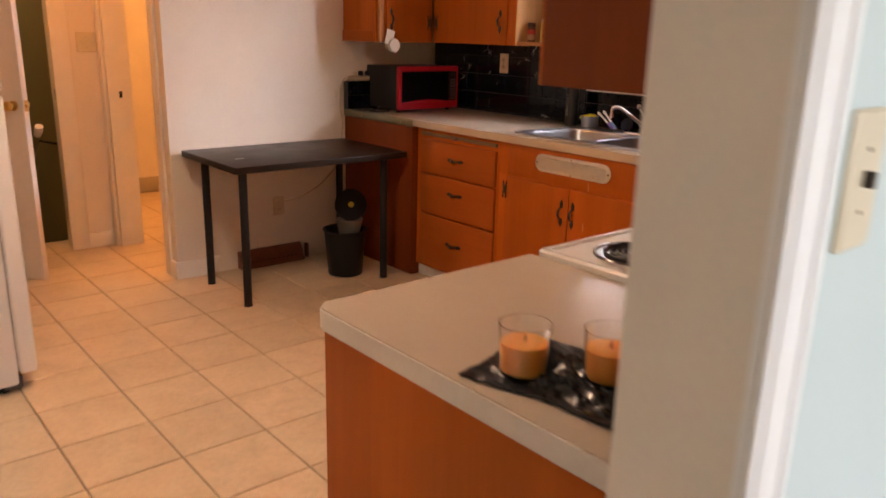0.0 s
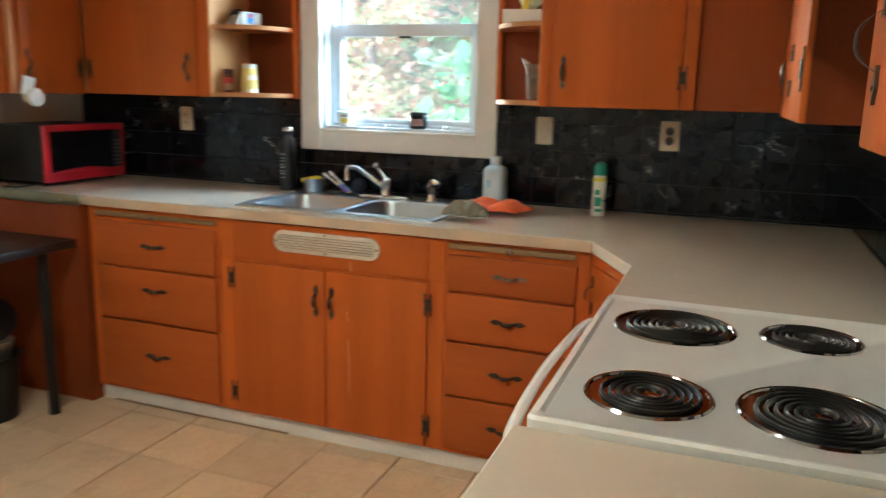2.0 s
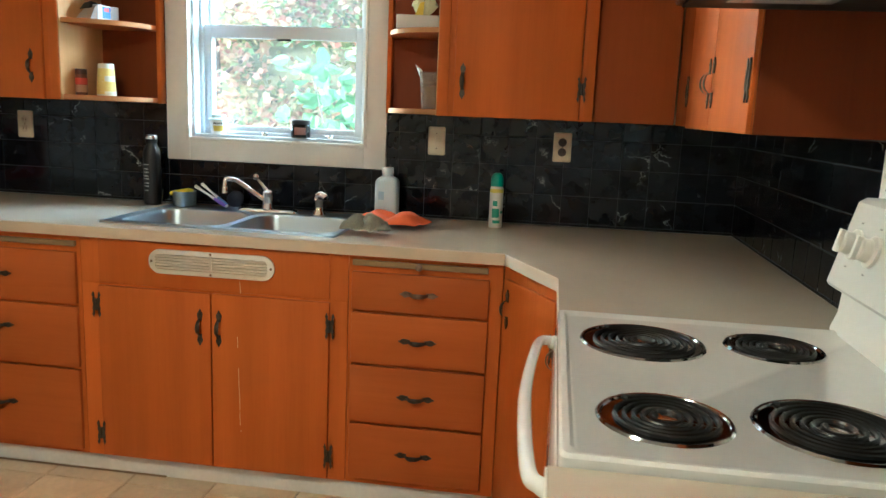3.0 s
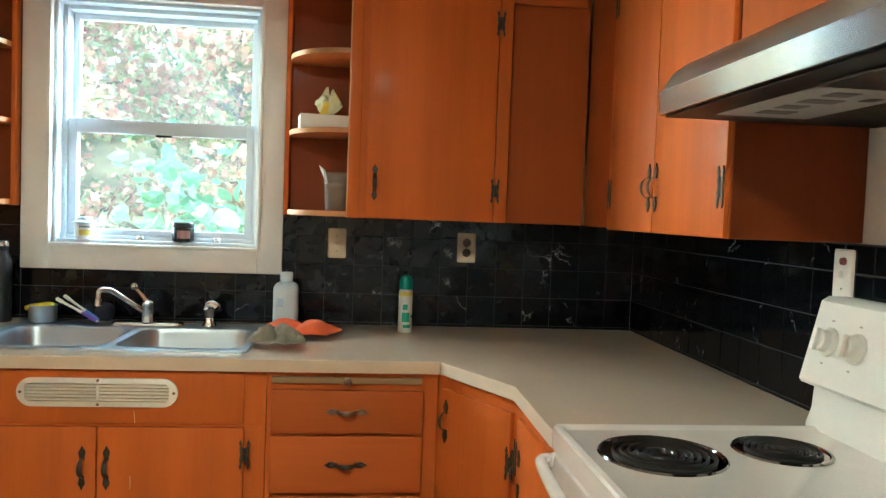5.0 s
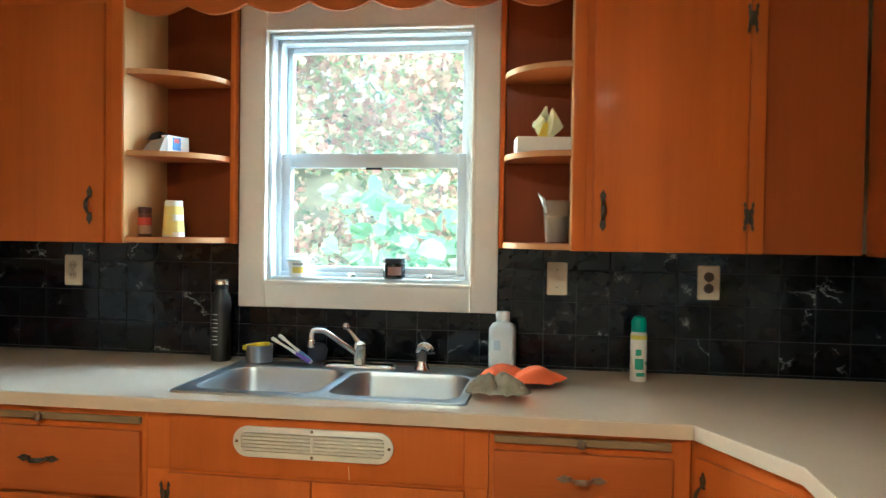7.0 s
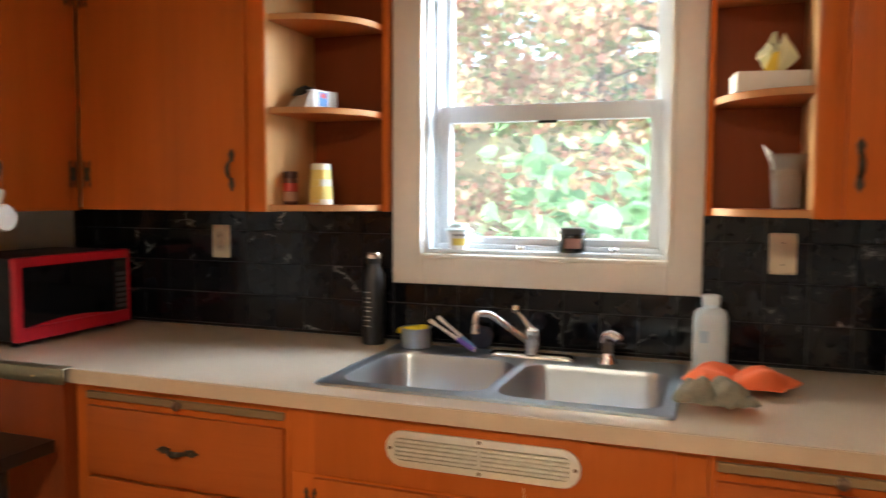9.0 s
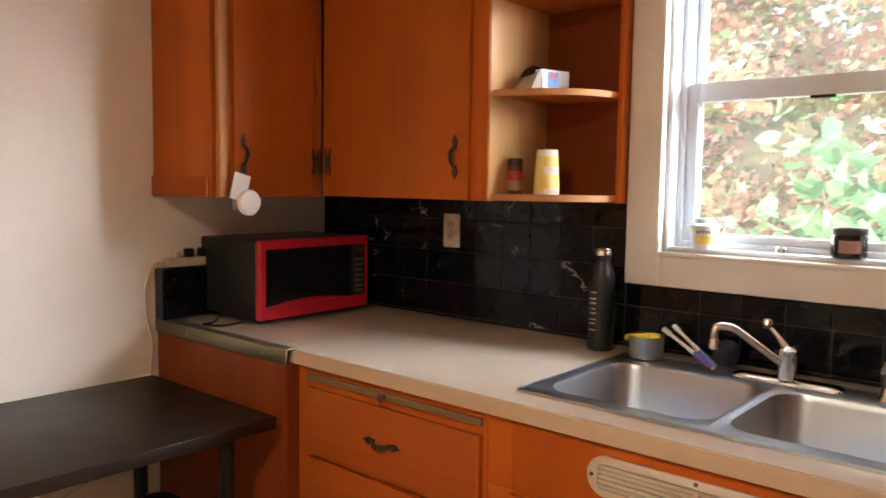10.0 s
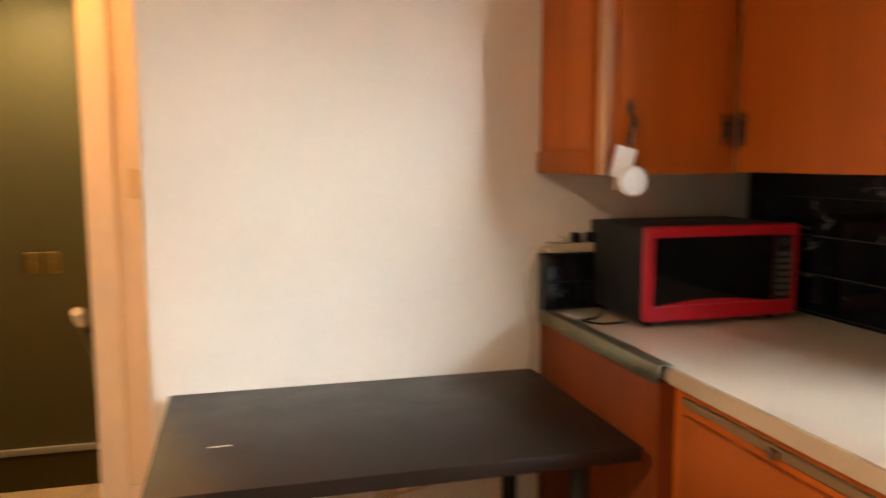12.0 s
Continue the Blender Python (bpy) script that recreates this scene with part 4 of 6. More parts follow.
part("printing", boxed((1.80, 0.965, 1.5715), (1.83, 0.99, 1.5723)), BLACK_PLASTIC, hood)
part("filter", boxed((1.47, 0.78, 1.569), (1.71, 1.14, 1.574), 0.002), COIL, hood, "dark greasy mesh filter")

# ---- outlets and switches on the walls ----


def wall_plate(label, at, turn, kind, mat=None, w=0.072, h=0.116):
    """Local -y out of the wall."""
    mat = mat or IVORY
    p = thing("wall_outlet" if kind == "outlet" else "light_switch", label, "outlet" if kind == "outlet" else "switch", at, turn)
    plate = bmesh.new()
    loft(plate, [[(x, y, z) for x, z in rounded(-w / 2 + o, -h / 2 + o, w / 2 - o, h / 2 - o, 0.006, 4)] for o, y in ((0, 0), (0, -0.003), (0.004, -0.0065))], True, True)
    part("plate", plate, mat, p)
    if kind == "outlet":
        for s in (-1, 1):
            sock = part("socket", turned([(0.0165, -0.006), (0.0165, -0.0085), (0.015, -0.009), (0, -0.009)], (0, 0, s * 0.0195), 20, "y"), BROWN_PLASTIC if mat is IVORY and turn == -90 and at[1] < 3 else BEIGE_PLASTIC, p)
            for dx in (-0.006, 0.006):
                part("slot", boxed((dx - 0.0012, -0.0098, s * 0.0195 - 0.004), (dx + 0.0012, -0.009, s * 0.0195 + 0.005)), BLACK_PLASTIC, sock)
    else:
        xs = (0,) if w < 0.1 else (-0.023, 0.023)
        for x in xs:
            part("toggle", boxed((x - 0.004, -0.016, -0.006), (x + 0.004, -0.0062, 0.010), 0.0015), BROWN_PLASTIC if at[1] < 0.6 else mat, p)
    for s in ((0,) if kind == "outlet" else (-0.03, 0.03)):
        part("screw", turned([(0.003, -0.0062), (0.002, -0.0078), (0, -0.008)], (0, 0, s), 8, "y"), COPPER_IRON, p)
    return p


TX = 3.5928
wall_plate("ivory toggle light switch on black tile", (TX, 1.898, 1.232), -90, "switch", None, 0.070, 0.114)
wall_plate("ivory duplex outlet with brown sockets on black tile", (TX, 1.394, 1.230), -90, "outlet")
wall_plate("ivory duplex outlet on black tile near the microwave", (TX, 3.720, 1.222), -90, "outlet")
wall_plate("beige wall outlet low under the table", (2.384, NORTH - 0.0005, 0.350), 0, "outlet", BEIGE_PLASTIC)
wall_plate("cream double light switch on the hall wall", (1.630, 5.3595, 1.285), 0, "switch", None, 0.116, 0.116)
wall_plate("brass switch plate in the stairwell", (0.78, 7.1995, 0.769), 0, "switch", BRASS, 0.085, 0.13)
wall_plate("brass switch plate in the stairwell", (0.885, 7.1995, 0.769), 0, "switch", BRASS, 0.085, 0.13)
wall_plate("cream light switch with a dark toggle on the pale blue wall", (0.962, 0.5675, 1.265), 0, "switch", None, 0.070, 0.135)
p = wall_plate("worn metal switch plate beside the stove panel", (2.235, 0.7215, 1.255), 180, "switch", PAINT_TRIM, 0.07, 0.118)
part("pilot_light", turned([(0.009, -0.006), (0.008, -0.014), (0, -0.016)], (0.006, 0, 0.032), 12, "y"), plain("dark_red", (0.16, 0.01, 0.01), 0.3), p, "dark red pilot light")

# ---- things on the counters ----
mw = thing("microwave", "black microwave oven with a red front frame", "microwave", (3.028, 4.048, 0.9155), 1.2)
part("body", boxed((0.004, 0.020, 0.018), (0.482, 0.335, 0.274), 0.006), BLACK_METAL, mw)
bm = bmesh.new()
loft(bm, [[(x, y, z) for x, z in rounded(0.0, 0.016, 0.486, 0.276, 0.008, 4)] for y in (0.0195, 0.002)], True, False)
face_o = [(x, 0.002, z) for x, z in rounded(0.0, 0.016, 0.486, 0.276, 0.008, 4)]
face_i = [(x, 0.0, z) for x, z in rounded(0.026, 0.058, 0.474, 0.246, 0.004, 4)]
loft(bm, [face_o, [(x, -0.002, z) for x, z in rounded(0.004, 0.020, 0.482, 0.272, 0.008, 4)], face_i, [(x, 0.006, z) for x, _, z in face_i]], False, True)
part("front_frame", bm, RED_PLASTIC, mw, "bright red front frame")
curve = [(0.026 + 0.382 * k / 10, 0.058 + 0.016 * math.sin(math.pi * k / 10)) for k in range(11)]
bm = bmesh.new()
loft(bm, [[(x, y, z) for x, z in curve + [(0.408, 0.245), (0.026, 0.245)]] for y in (0.0065, 0.0015)], True, True)
part("door_glass", bm, DARK_GLASS, mw, "dark door window")
kp = part("control_panel", boxed((0.413, 0.0005, 0.060), (0.472, 0.0062, 0.244), 0.001), BLACK_PLASTIC, mw, "black keypad panel")
part("display", boxed((0.420, -0.0005, 0.214), (0.466, 0.0004, 0.234)), plain("grey_display", (0.05, 0.055, 0.05), 0.2), kp)
key_mat = plain("grey_keys", (0.09, 0.085, 0.085), 0.45)
for r in range(7):
    for q in range(3):
        part("key", boxed((0.420 + 0.016 * q, -0.0004, 0.070 + 0.019 * r), (0.433 + 0.016 * q, 0.0004, 0.082 + 0.019 * r)), key_mat, kp)
for x, y in ((0.04, 0.05), (0.44, 0.05), (0.04, 0.30), (0.44, 0.30)):
    part("foot", turned([(0.014, 0), (0.014, 0.018)], (x, y, 0), 12), BLACK_PLASTIC, mw)

bottle = thing("water_bottle", "matte black steel water bottle with a chrome-ringed cap", "bottle", (3.510, 3.088, 0.9155))
part("body", turned([(0.033, 0), (0.0355, 0.003), (0.0355, 0.205), (0.033, 0.225), (0.023, 0.245), (0.022, 0.256)]), mottled("black_bottle_coat", (0.008, 0.008, 0.009), 0.2, 0.35, 20, 400, 0.1), bottle)
cap = part("cap", turned([(0.024, 0.256), (0.024, 0.286), (0.021, 0.290), (0, 0.290)]), BLACK_PLASTIC, bottle)
part("cap_ring", turned([(0.0245, 0.272), (0.0245, 0.284), (0.022, 0.2895)]), CHROME, cap, "chrome ring round the cap")
for z0, z1 in ((0.060, 0.078), (0.090, 0.108), (0.120, 0.136), (0.149, 0.167)):
    for z, half in ((z0, 20), (z1, 20)):
        g = bmesh.new()
        arcs = [(0.0357 * math.cos(radians(a)), 0.0357 * math.sin(radians(a))) for a in range(164 - half, 165 + half, 4)]
        lift = 0.0014
        loft(g, [[(x, y, z - lift), (x, y, z + lift), (x * 0.985, y * 0.985, z + lift), (x * 0.985, y * 0.985, z - lift)] for x, y in arcs], True, True)
        part("printed_mark", g, WHITE_PLASTIC, bottle, "white printed mark")

tub = thing("steel_tub", "small round steel tub holding a yellow sponge", "tub", (3.478, 2.930, 0.9225))
part("body", turned([(0.044, 0), (0.046, 0.002), (0.046, 0.056), (0.048, 0.060), (0.044, 0.060), (0.043, 0.006), (0, 0.005)]), STEEL, tub)
sp = solid("sponge", boxed((-0.045, -0.022, -0.009), (0.045, 0.022, 0.009), 0.005), plain("yellow_sponge", (0.72, 0.60, 0.03), 0.9, 0.15), "yellow kitchen sponge lying in the steel tub", "sponge")
sp.matrix_basis = pose(3.470, 2.938, 0.9775, 10, 12, 80)
violet, blue_p = plain("violet_plastic", (0.16, 0.10, 0.55), 0.35), plain("blue_plastic", (0.10, 0.25, 0.55), 0.35)
for n, (a, b, mat) in enumerate((((3.420, 2.722, 0.936), (3.486, 2.868, 0.994), violet), ((3.448, 2.730, 0.935), (3.506, 2.850, 1.000), blue_p))):
    tb = thing("toothbrush", "white and violet toothbrush leaning on the steel tub" if n == 0 else "white and blue toothbrush leaning on the steel tub", "toothbrush", group="toothbrushes by the sink")
    a, b = Vector(a), Vector(b)
    part("handle", bar([a, a.lerp(b, 0.3), a.lerp(b, 0.7), b], [0.005, 0.007, 0.0045, 0.005], 8), WHITE_PLASTIC, tb)
    part("grip", bar([a.lerp(b, 0.02), a.lerp(b, 0.2), a.lerp(b, 0.42)], [0.0065, 0.008, 0.0065], 8), mat, tb, "coloured rubber grip")
    part("bristles", bar([b, b + (b - a).normalized() * 0.025], 0.007, 8), WHITE_PLASTIC, tb)
scr = bmesh.new()
bmesh.ops.create_icosphere(scr, subdivisions=3, radius=0.036)
for v in scr.verts:
    v.co *= 1 + 0.12 * noise.noise(v.co * 90)
    v.co.x *= 0.5
scr_ob = solid("scrub_pad", scr, plain("navy_scrubber", (0.02, 0.025, 0.05), 0.8, 0.3), "dark round scrub pad leaning on the tile", "scrubber")
scr_ob.matrix_basis = pose(3.555, 2.742, 0.950, 0, 12, 0)

jug = thing("plastic_bottle", "translucent white plastic bottle with a wide cap", "bottle", (3.508, 2.078, 0.9155))
part("body", loft(bmesh.new(), [[(x, y, z) for x, y in rounded(-w, -w, w, w, r, 6)] for w, z, r in ((0.040, 0, 0.016), (0.044, 0.004, 0.018), (0.0445, 0.02, 0.018), (0.0445, 0.142, 0.018), (0.0425, 0.154, 0.020), (0.036, 0.164, 0.022), (0.026, 0.169, 0.0225), (0.0225, 0.171, 0.0220), (0.0225, 0.180, 0.0220))], True, True), FROSTED, jug)
part("cap", turned([(0.0235, 0.180), (0.0240, 0.182), (0.0240, 0.203), (0.021, 0.206), (0, 0.206)]), plain("pale_cap", (0.74, 0.82, 0.87), 0.4), jug)
part("label_mark", boxed((-0.0452, 0.004, 0.080), (-0.0446, 0.026, 0.112)), plain("pale_blue_print", (0.45, 0.66, 0.82), 0.4), jug, "faint blue printed mark")
spr = thing("spray_can", "white aerosol spray can with a green cap", "spray can", (3.452, 1.634, 0.9155))
part("body", turned([(0.024, 0), (0.026, 0.003), (0.026, 0.150), (0.022, 0.162)]), plain("white_can_print", (0.72, 0.72, 0.66), 0.35), spr)
part("cap", turned([(0.0245, 0.160), (0.0245, 0.190), (0.018, 0.206), (0.010, 0.211), (0, 0.211)]), plain("green_cap", (0.01, 0.26, 0.20), 0.35), spr, "teal green cap")
part("label_band", turned([(0.0263, 0.136), (0.0263, 0.150)]), plain("yellow_print", (0.70, 0.62, 0.08), 0.4), spr, "yellow printed band")
for z0, z1, a0, a1 in ((0.040, 0.075, 150, 215), (0.085, 0.105, 155, 200), (0.018, 0.030, 160, 230), (0.056, 0.066, 225, 260)):
    g = bmesh.new()
    arcs = [(0.0264 * math.cos(radians(a)), 0.0264 * math.sin(radians(a))) for a in range(a0, a1 + 1, 8)]
    loft(g, [[(x, y, z0), (x, y, z1), (x * 0.97, y * 0.97, z1), (x * 0.97, y * 0.97, z0)] for x, y in arcs], True, True)
    part("printed_mark", g, plain("green_print", (0.03, 0.30, 0.20), 0.4), spr, "green printed shape")


def cloth(name, label, at, size, height, mat, seed, spin, busy=1.0, category="cloth", fine=0.5, n=36, loose=0.34, rolls=0.0):
    """A crumpled cloth lying on the counter."""
    bm = bmesh.new()
    grid = {}
    for i in range(n + 1):
        for j in range(n + 1):
            u, v = 2 * i / n - 1, 2 * j / n - 1
            p = Vector((u * 1.7 * busy + seed, v * 1.7 * busy, seed * 0.37))
            fold = abs(noise.noise(p)) * 1.2 + fine * abs(noise.noise(p * 2.6))
            edge = max(0.0, 1 - max(abs(u), abs(v)) ** 3)
            if rolls:
                warp = 0.55 * noise.noise(p * 0.8)
                fold = 0.40 + 0.60 * abs(math.sin(rolls * (v + 0.35 * u + warp))) + fine * noise.noise(p * 2.2)
                u, v = u * math.sqrt(1 - 0.42 * v * v), v * math.sqrt(1 - 0.42 * u * u)
            wob = 1 + loose * noise.noise(Vector((u * 1.3, v * 1.3, seed + 9)))
            grid[i, j] = bm.verts.new((u * size[0] * wob, v * size[1] * wob, 0.003 + height * fold * (0.25 + 0.9 * edge)))
    for i in range(n):
        for j in range(n):
            bm.faces.new((grid[i, j], grid[i + 1, j], grid[i + 1, j + 1], grid[i, j + 1]))
    ob = solid(name, bm, mat, label, category)
    ob.matrix_basis = pose(*at, 0, 0, spin)
    sm = ob.modifiers.new("thickness", "SOLIDIFY")
    sm.thickness, sm.offset = 0.003, 1.0
    return ob


cloth("dish_cloth", "crumpled orange dish cloth beside the sink", (3.305, 2.012, 0.9225), (0.085, 0.135), 0.042, plain("orange_microfibre", (0.80, 0.16, 0.05), 0.9, 0.1), 3.1, 12, 0.72, fine=0.20, rolls=2.3)
cloth("dish_cloth", "crumpled grey-green dish cloth on the sink rim", (3.096, 2.062, 0.9235), (0.060, 0.092), 0.044, plain("grey_green_cloth", (0.25, 0.235, 0.18), 0.95, 0.3), 7.7, -8, 0.95, fine=0.42, loose=0.20, rolls=5.2)

# tray with candles and a canister on the counter beside the stove
cloth("plastic_tray", "black crinkled plastic tray under the candles", (1.002, 0.908, 0.9160), (0.098, 0.140), 0.014, material("glossy_black_plastic", (0.012, 0.012, 0.013), 0.22), 4.4, 13, 2.6, "tray", 0.8, 64, 0.12)
WAX = material("orange_wax", (0.85, 0.33, 0.05), 0.45, Subsurface_Weight=0.25)
for x, y in ((0.945, 0.964), (1.024, 0.874)):
    cd = thing("candle_jar", "orange wax candle in a clear glass tumbler", "candle", (x, y, 0.9195), group="candles on the tray")
    part("glass", turned([(0.031, 0), (0.033, 0.004), (0.0385, 0.080), (0.037, 0.080), (0.0315, 0.010), (0, 0.009)]), GLASS, cd).visible_shadow = False
    part("wax", turned([(0.0305, 0.0105), (0.0342, 0.053), (0.028, 0.055), (0.010, 0.053), (0, 0.053)]), WAX, cd)
    part("wick", bar([(0, 0, 0.053), (0.002, 0, 0.061)], 0.0012, 6), BLACK_PLASTIC, cd)
can = thing("wipes_canister", "yellow wipes canister with a white and blue label", "canister", (1.128, 0.806, 0.9155))
yel = plain("yellow_canister", (0.82, 0.60, 0.02), 0.38)
part("body", turned([(0.040, 0), (0.042, 0.003), (0.042, 0.190)]), yel, can)
part("lid", turned([(0.043, 0.190), (0.043, 0.212), (0.040, 0.216), (0.030, 0.217), (0, 0.213)]), yel, can, "yellow flip lid")
for z0, z1, col in ((0.176, 0.189, (0.75, 0.75, 0.73)), (0.155, 0.176, (0.03, 0.07, 0.30)), (0.112, 0.117, (0.60, 0.03, 0.05)), (0.117, 0.122, (0.05, 0.06, 0.25))):
    part("label_band", turned([(0.0424, z0), (0.0424, z1)]), plain("canister_print", col, 0.4), can, "printed label band")
for a0, a1, z0, z1, col in ((135, 200, 0.122, 0.150, (0.74, 0.74, 0.72)), (140, 185, 0.090, 0.096, (0.20, 0.12, 0.35)), (195, 235, 0.030, 0.100, (0.70, 0.68, 0.62))):
    g = bmesh.new()
    arcs = [(0.0426 * math.cos(radians(a)), 0.0426 * math.sin(radians(a))) for a in range(a0, a1 + 1, 5)]
    loft(g, [[(x, y, z0), (x, y, z1), (x * 0.97, y * 0.97, z1), (x * 0.97, y * 0.97, z0)] for x, y in arcs], True, True)
    part("printed_shape", g, plain("canister_print", col, 0.4), can)

# ---- things on the shelves and the window sill ----
SB, SM = UZ0 + 0.0215, 1.6475
jar = thing("spice_jar", "small brown spice jar with a red label", "jar", (3.395, 3.318, SB))
part("body", turned([(0.022, 0), (0.023, 0.003), (0.023, 0.075), (0.020, 0.080)], segs=20), plain("brown_spice", (0.10, 0.03, 0.015), 0.3), jar)
part("label_band", turned([(0.0233, 0.040), (0.0233, 0.066)], segs=20), plain("red_label", (0.50, 0.05, 0.03), 0.5), jar, "red paper label")
part("label_patch", turned([(0.0234, 0.010), (0.0234, 0.039)], segs=20), plain("tan_label", (0.42, 0.24, 0.14), 0.6), jar)
part("lid", turned([(0.0225, 0.080), (0.0225, 0.100), (0.020, 0.102), (0, 0.102)], segs=20), plain("dark_lid", (0.05, 0.015, 0.012), 0.4), jar)
cups = thing("paper_cups", "stack of yellow checked paper cups upside down", "cups", (3.415, 3.222, SB))
white_cup, yellow_cup = plain("cup_white", (0.78, 0.74, 0.62), 0.6), plain("cup_yellow", (0.78, 0.62, 0.18), 0.6)
part("cup", turned([(0.036, 0), (0.037, 0.003), (0.030, 0.124), (0.027, 0.126), (0, 0.124)]), white_cup, cups)
for z0, z1, a0, a1 in ((0.017, 0.056, -90, 270), (0.0775, 0.1065, -90, 270), (0.006, 0.0165, 105, 200), (0.0565, 0.077, 105, 200)):
    g = bmesh.new()
    arcs = [a0 + (a1 - a0) * k / 24 for k in range(25)]
    ring = lambda z, o: [((0.0372 - 0.0070 * z / 0.124 + o) * math.cos(radians(a)), (0.0372 - 0.0070 * z / 0.124 + o) * math.sin(radians(a)), z) for a in arcs]
    rings = [ring(z0, -0.0006), ring(z0, 0.0004), ring(z1, 0.0004), ring(z1, -0.0006)]
    loft(g, [[r[k] for r in rings] for k in range(25)], True, True)
    part("yellow_band", g, yellow_cup, cups)
pk = thing("food_carton", "torn open white carton with a blue print", "carton", (3.462, 3.258, SM), -16)
part("box", boxed((-0.052, -0.034, 0), (0.052, 0.036, 0.062), 0.002), plain("white_carton", (0.74, 0.77, 0.81), 0.4), pk)
part("print", boxed((-0.030, -0.0346, 0.012), (0.010, -0.0338, 0.056)), plain("blue_print", (0.05, 0.20, 0.60), 0.4), pk, "blue printed panel")
part("print", boxed((-0.022, -0.0350, 0.038), (0.002, -0.0344, 0.052)), plain("red_print", (0.55, 0.08, 0.12), 0.4), pk, "small red printed shape")
part("torn_end", loft(bmesh.new(), [[(-0.0525, -0.032, 0.002), (-0.0525, 0.034, 0.002), (-0.0525, 0.034, 0.050), (-0.0525, -0.032, 0.060)], [(-0.084, -0.026, 0.002), (-0.090, 0.046, 0.002), (-0.068, 0.046, 0.030), (-0.060, -0.028, 0.052)]], True, True), plain("grey_board", (0.40, 0.35, 0.30), 0.6), pk, "torn grey board flap")
# black piece in place of the dark opening at the torn end
part("dark_lining", loft(bmesh.new(), [[(-0.053, -0.024, 0.050), (-0.050, 0.036, 0.048), (-0.030, 0.036, 0.064), (-0.030, -0.024, 0.064)], [(-0.066, 0.000, 0.050), (-0.066, 0.050, 0.044), (-0.046, 0.046, 0.070), (-0.050, 0.004, 0.076)]], True, True), BLACK_PLASTIC, pk, "dark piece at the open end")
tis = thing("tissue_box", "white flat tissue box with a tissue pulled out", "tissue box", (3.440, 1.944, SM), 8)
part("box", boxed((-0.052, -0.098, 0), (0.055, 0.098, 0.050), 0.003), PAPER, tis)
bm = bmesh.new()
rings = []
for q, (rad, z) in enumerate(((0.016, 0.050), (0.030, 0.070), (0.040, 0.092), (0.034, 0.112), (0.018, 0.128))):
    ring = []
    for k in range(20):
        a = 2 * math.pi * k / 20
        w = 1 + 0.42 * (q / 4) * math.sin(3 * a + q) + 0.22 * math.sin(7 * a + 1.3 * q)
        ring.append(bm.verts.new((0.75 * rad * w * math.cos(a), rad * w * math.sin(a) - 0.012 * q / 4, z + 0.012 * q / 4 * math.sin(5 * a + q) + 0.020 * (q == 4) * math.sin(2 * a))))
    rings.append(ring)
for ra, rb in zip(rings, rings[1:]):
    for k in range(20):
        bm.faces.new((ra[k], ra[(k + 1) % 20], rb[(k + 1) % 20], rb[k]))
tp = part("tissue", bm, plain("pale_yellow_tissue", (0.76, 0.78, 0.55), 0.85), tis, "pale yellow crumpled tissue")
tp.modifiers.new("thickness", "SOLIDIFY").thickness = 0.0015
part("yellow_fold", loft(bmesh.new(), [[(-0.03, 0.03, 0.052), (-0.034, 0.0, 0.052), (-0.02, 0.01, 0.052)], [(-0.035, 0.012, 0.095), (-0.034, -0.004, 0.098), (-0.026, 0.0, 0.10)]], True, True), plain("tissue_yellow", (0.80, 0.62, 0.08), 0.85), tis, "bright yellow fold")
cup = thing("plastic_cup", "tall cloudy plastic cup with something inside", "cup", (3.440, 1.905, SB))
part("wall", turned([(0.034, 0), (0.035, 0.003), (0.045, 0.135), (0.047, 0.138), (0.044, 0.138), (0.0335, 0.004), (0, 0.004)]), CLOUDY, cup)
part("contents", turned([(0.031, 0.006), (0.034, 0.05), (0.036, 0.085), (0.020, 0.100), (0, 0.104)], segs=18), plain("brown_contents", (0.30, 0.20, 0.14), 0.8, 0.25), cup, "brownish folded bag inside")
part("spoon_end", loft(bmesh.new(), [[(-0.004, 0.030, 0.10), (0.004, 0.030, 0.10), (0.0, 0.036, 0.10)], [(-0.012, 0.050, 0.150), (0.012, 0.038, 0.145), (0.0, 0.062, 0.165)]], True, True), WHITE_PLASTIC, cup)
sl = WZ0 + 0.0132
yog = thing("yogurt_cup", "small white yogurt cup with a pale lid", "cup", (3.622, 2.842, sl))
part("cup", turned([(0.029, 0), (0.030, 0.002), (0.040, 0.060)], segs=22), WHITE_PLASTIC, yog)
part("lid", turned([(0.045, 0.058), (0.045, 0.064), (0.030, 0.070), (0.026, 0.082), (0, 0.084)], segs=22), plain("pale_green_lid", (0.60, 0.72, 0.72), 0.4), yog)
g = bmesh.new()
arcs = [(math.cos(radians(a)), math.sin(radians(a))) for a in range(165, 245, 10)]
loft(g, [[(x * 0.0332, y * 0.0332, 0.014), (x * 0.0366, y * 0.0366, 0.036), (x * 0.034, y * 0.034, 0.036), (x * 0.030, y * 0.030, 0.014)] for x, y in arcs], True, True)
part("printed_shape", g, plain("lemon_print", (0.75, 0.58, 0.12), 0.5), yog, "yellow printed fruit shape")
for k in range(5):
    a = radians(175 + 12 * k)
    part("printed_mark", boxed((0.0383 * math.cos(a) - 0.0010, 0.0383 * math.sin(a) - 0.002, 0.043), (0.0383 * math.cos(a) + 0.0010, 0.0383 * math.sin(a) + 0.002, 0.050)), BLACK_PLASTIC, yog)
cj = thing("candle_jar", "dark candle jar with a printed label on the sill", "candle", (3.625, 2.482, sl))
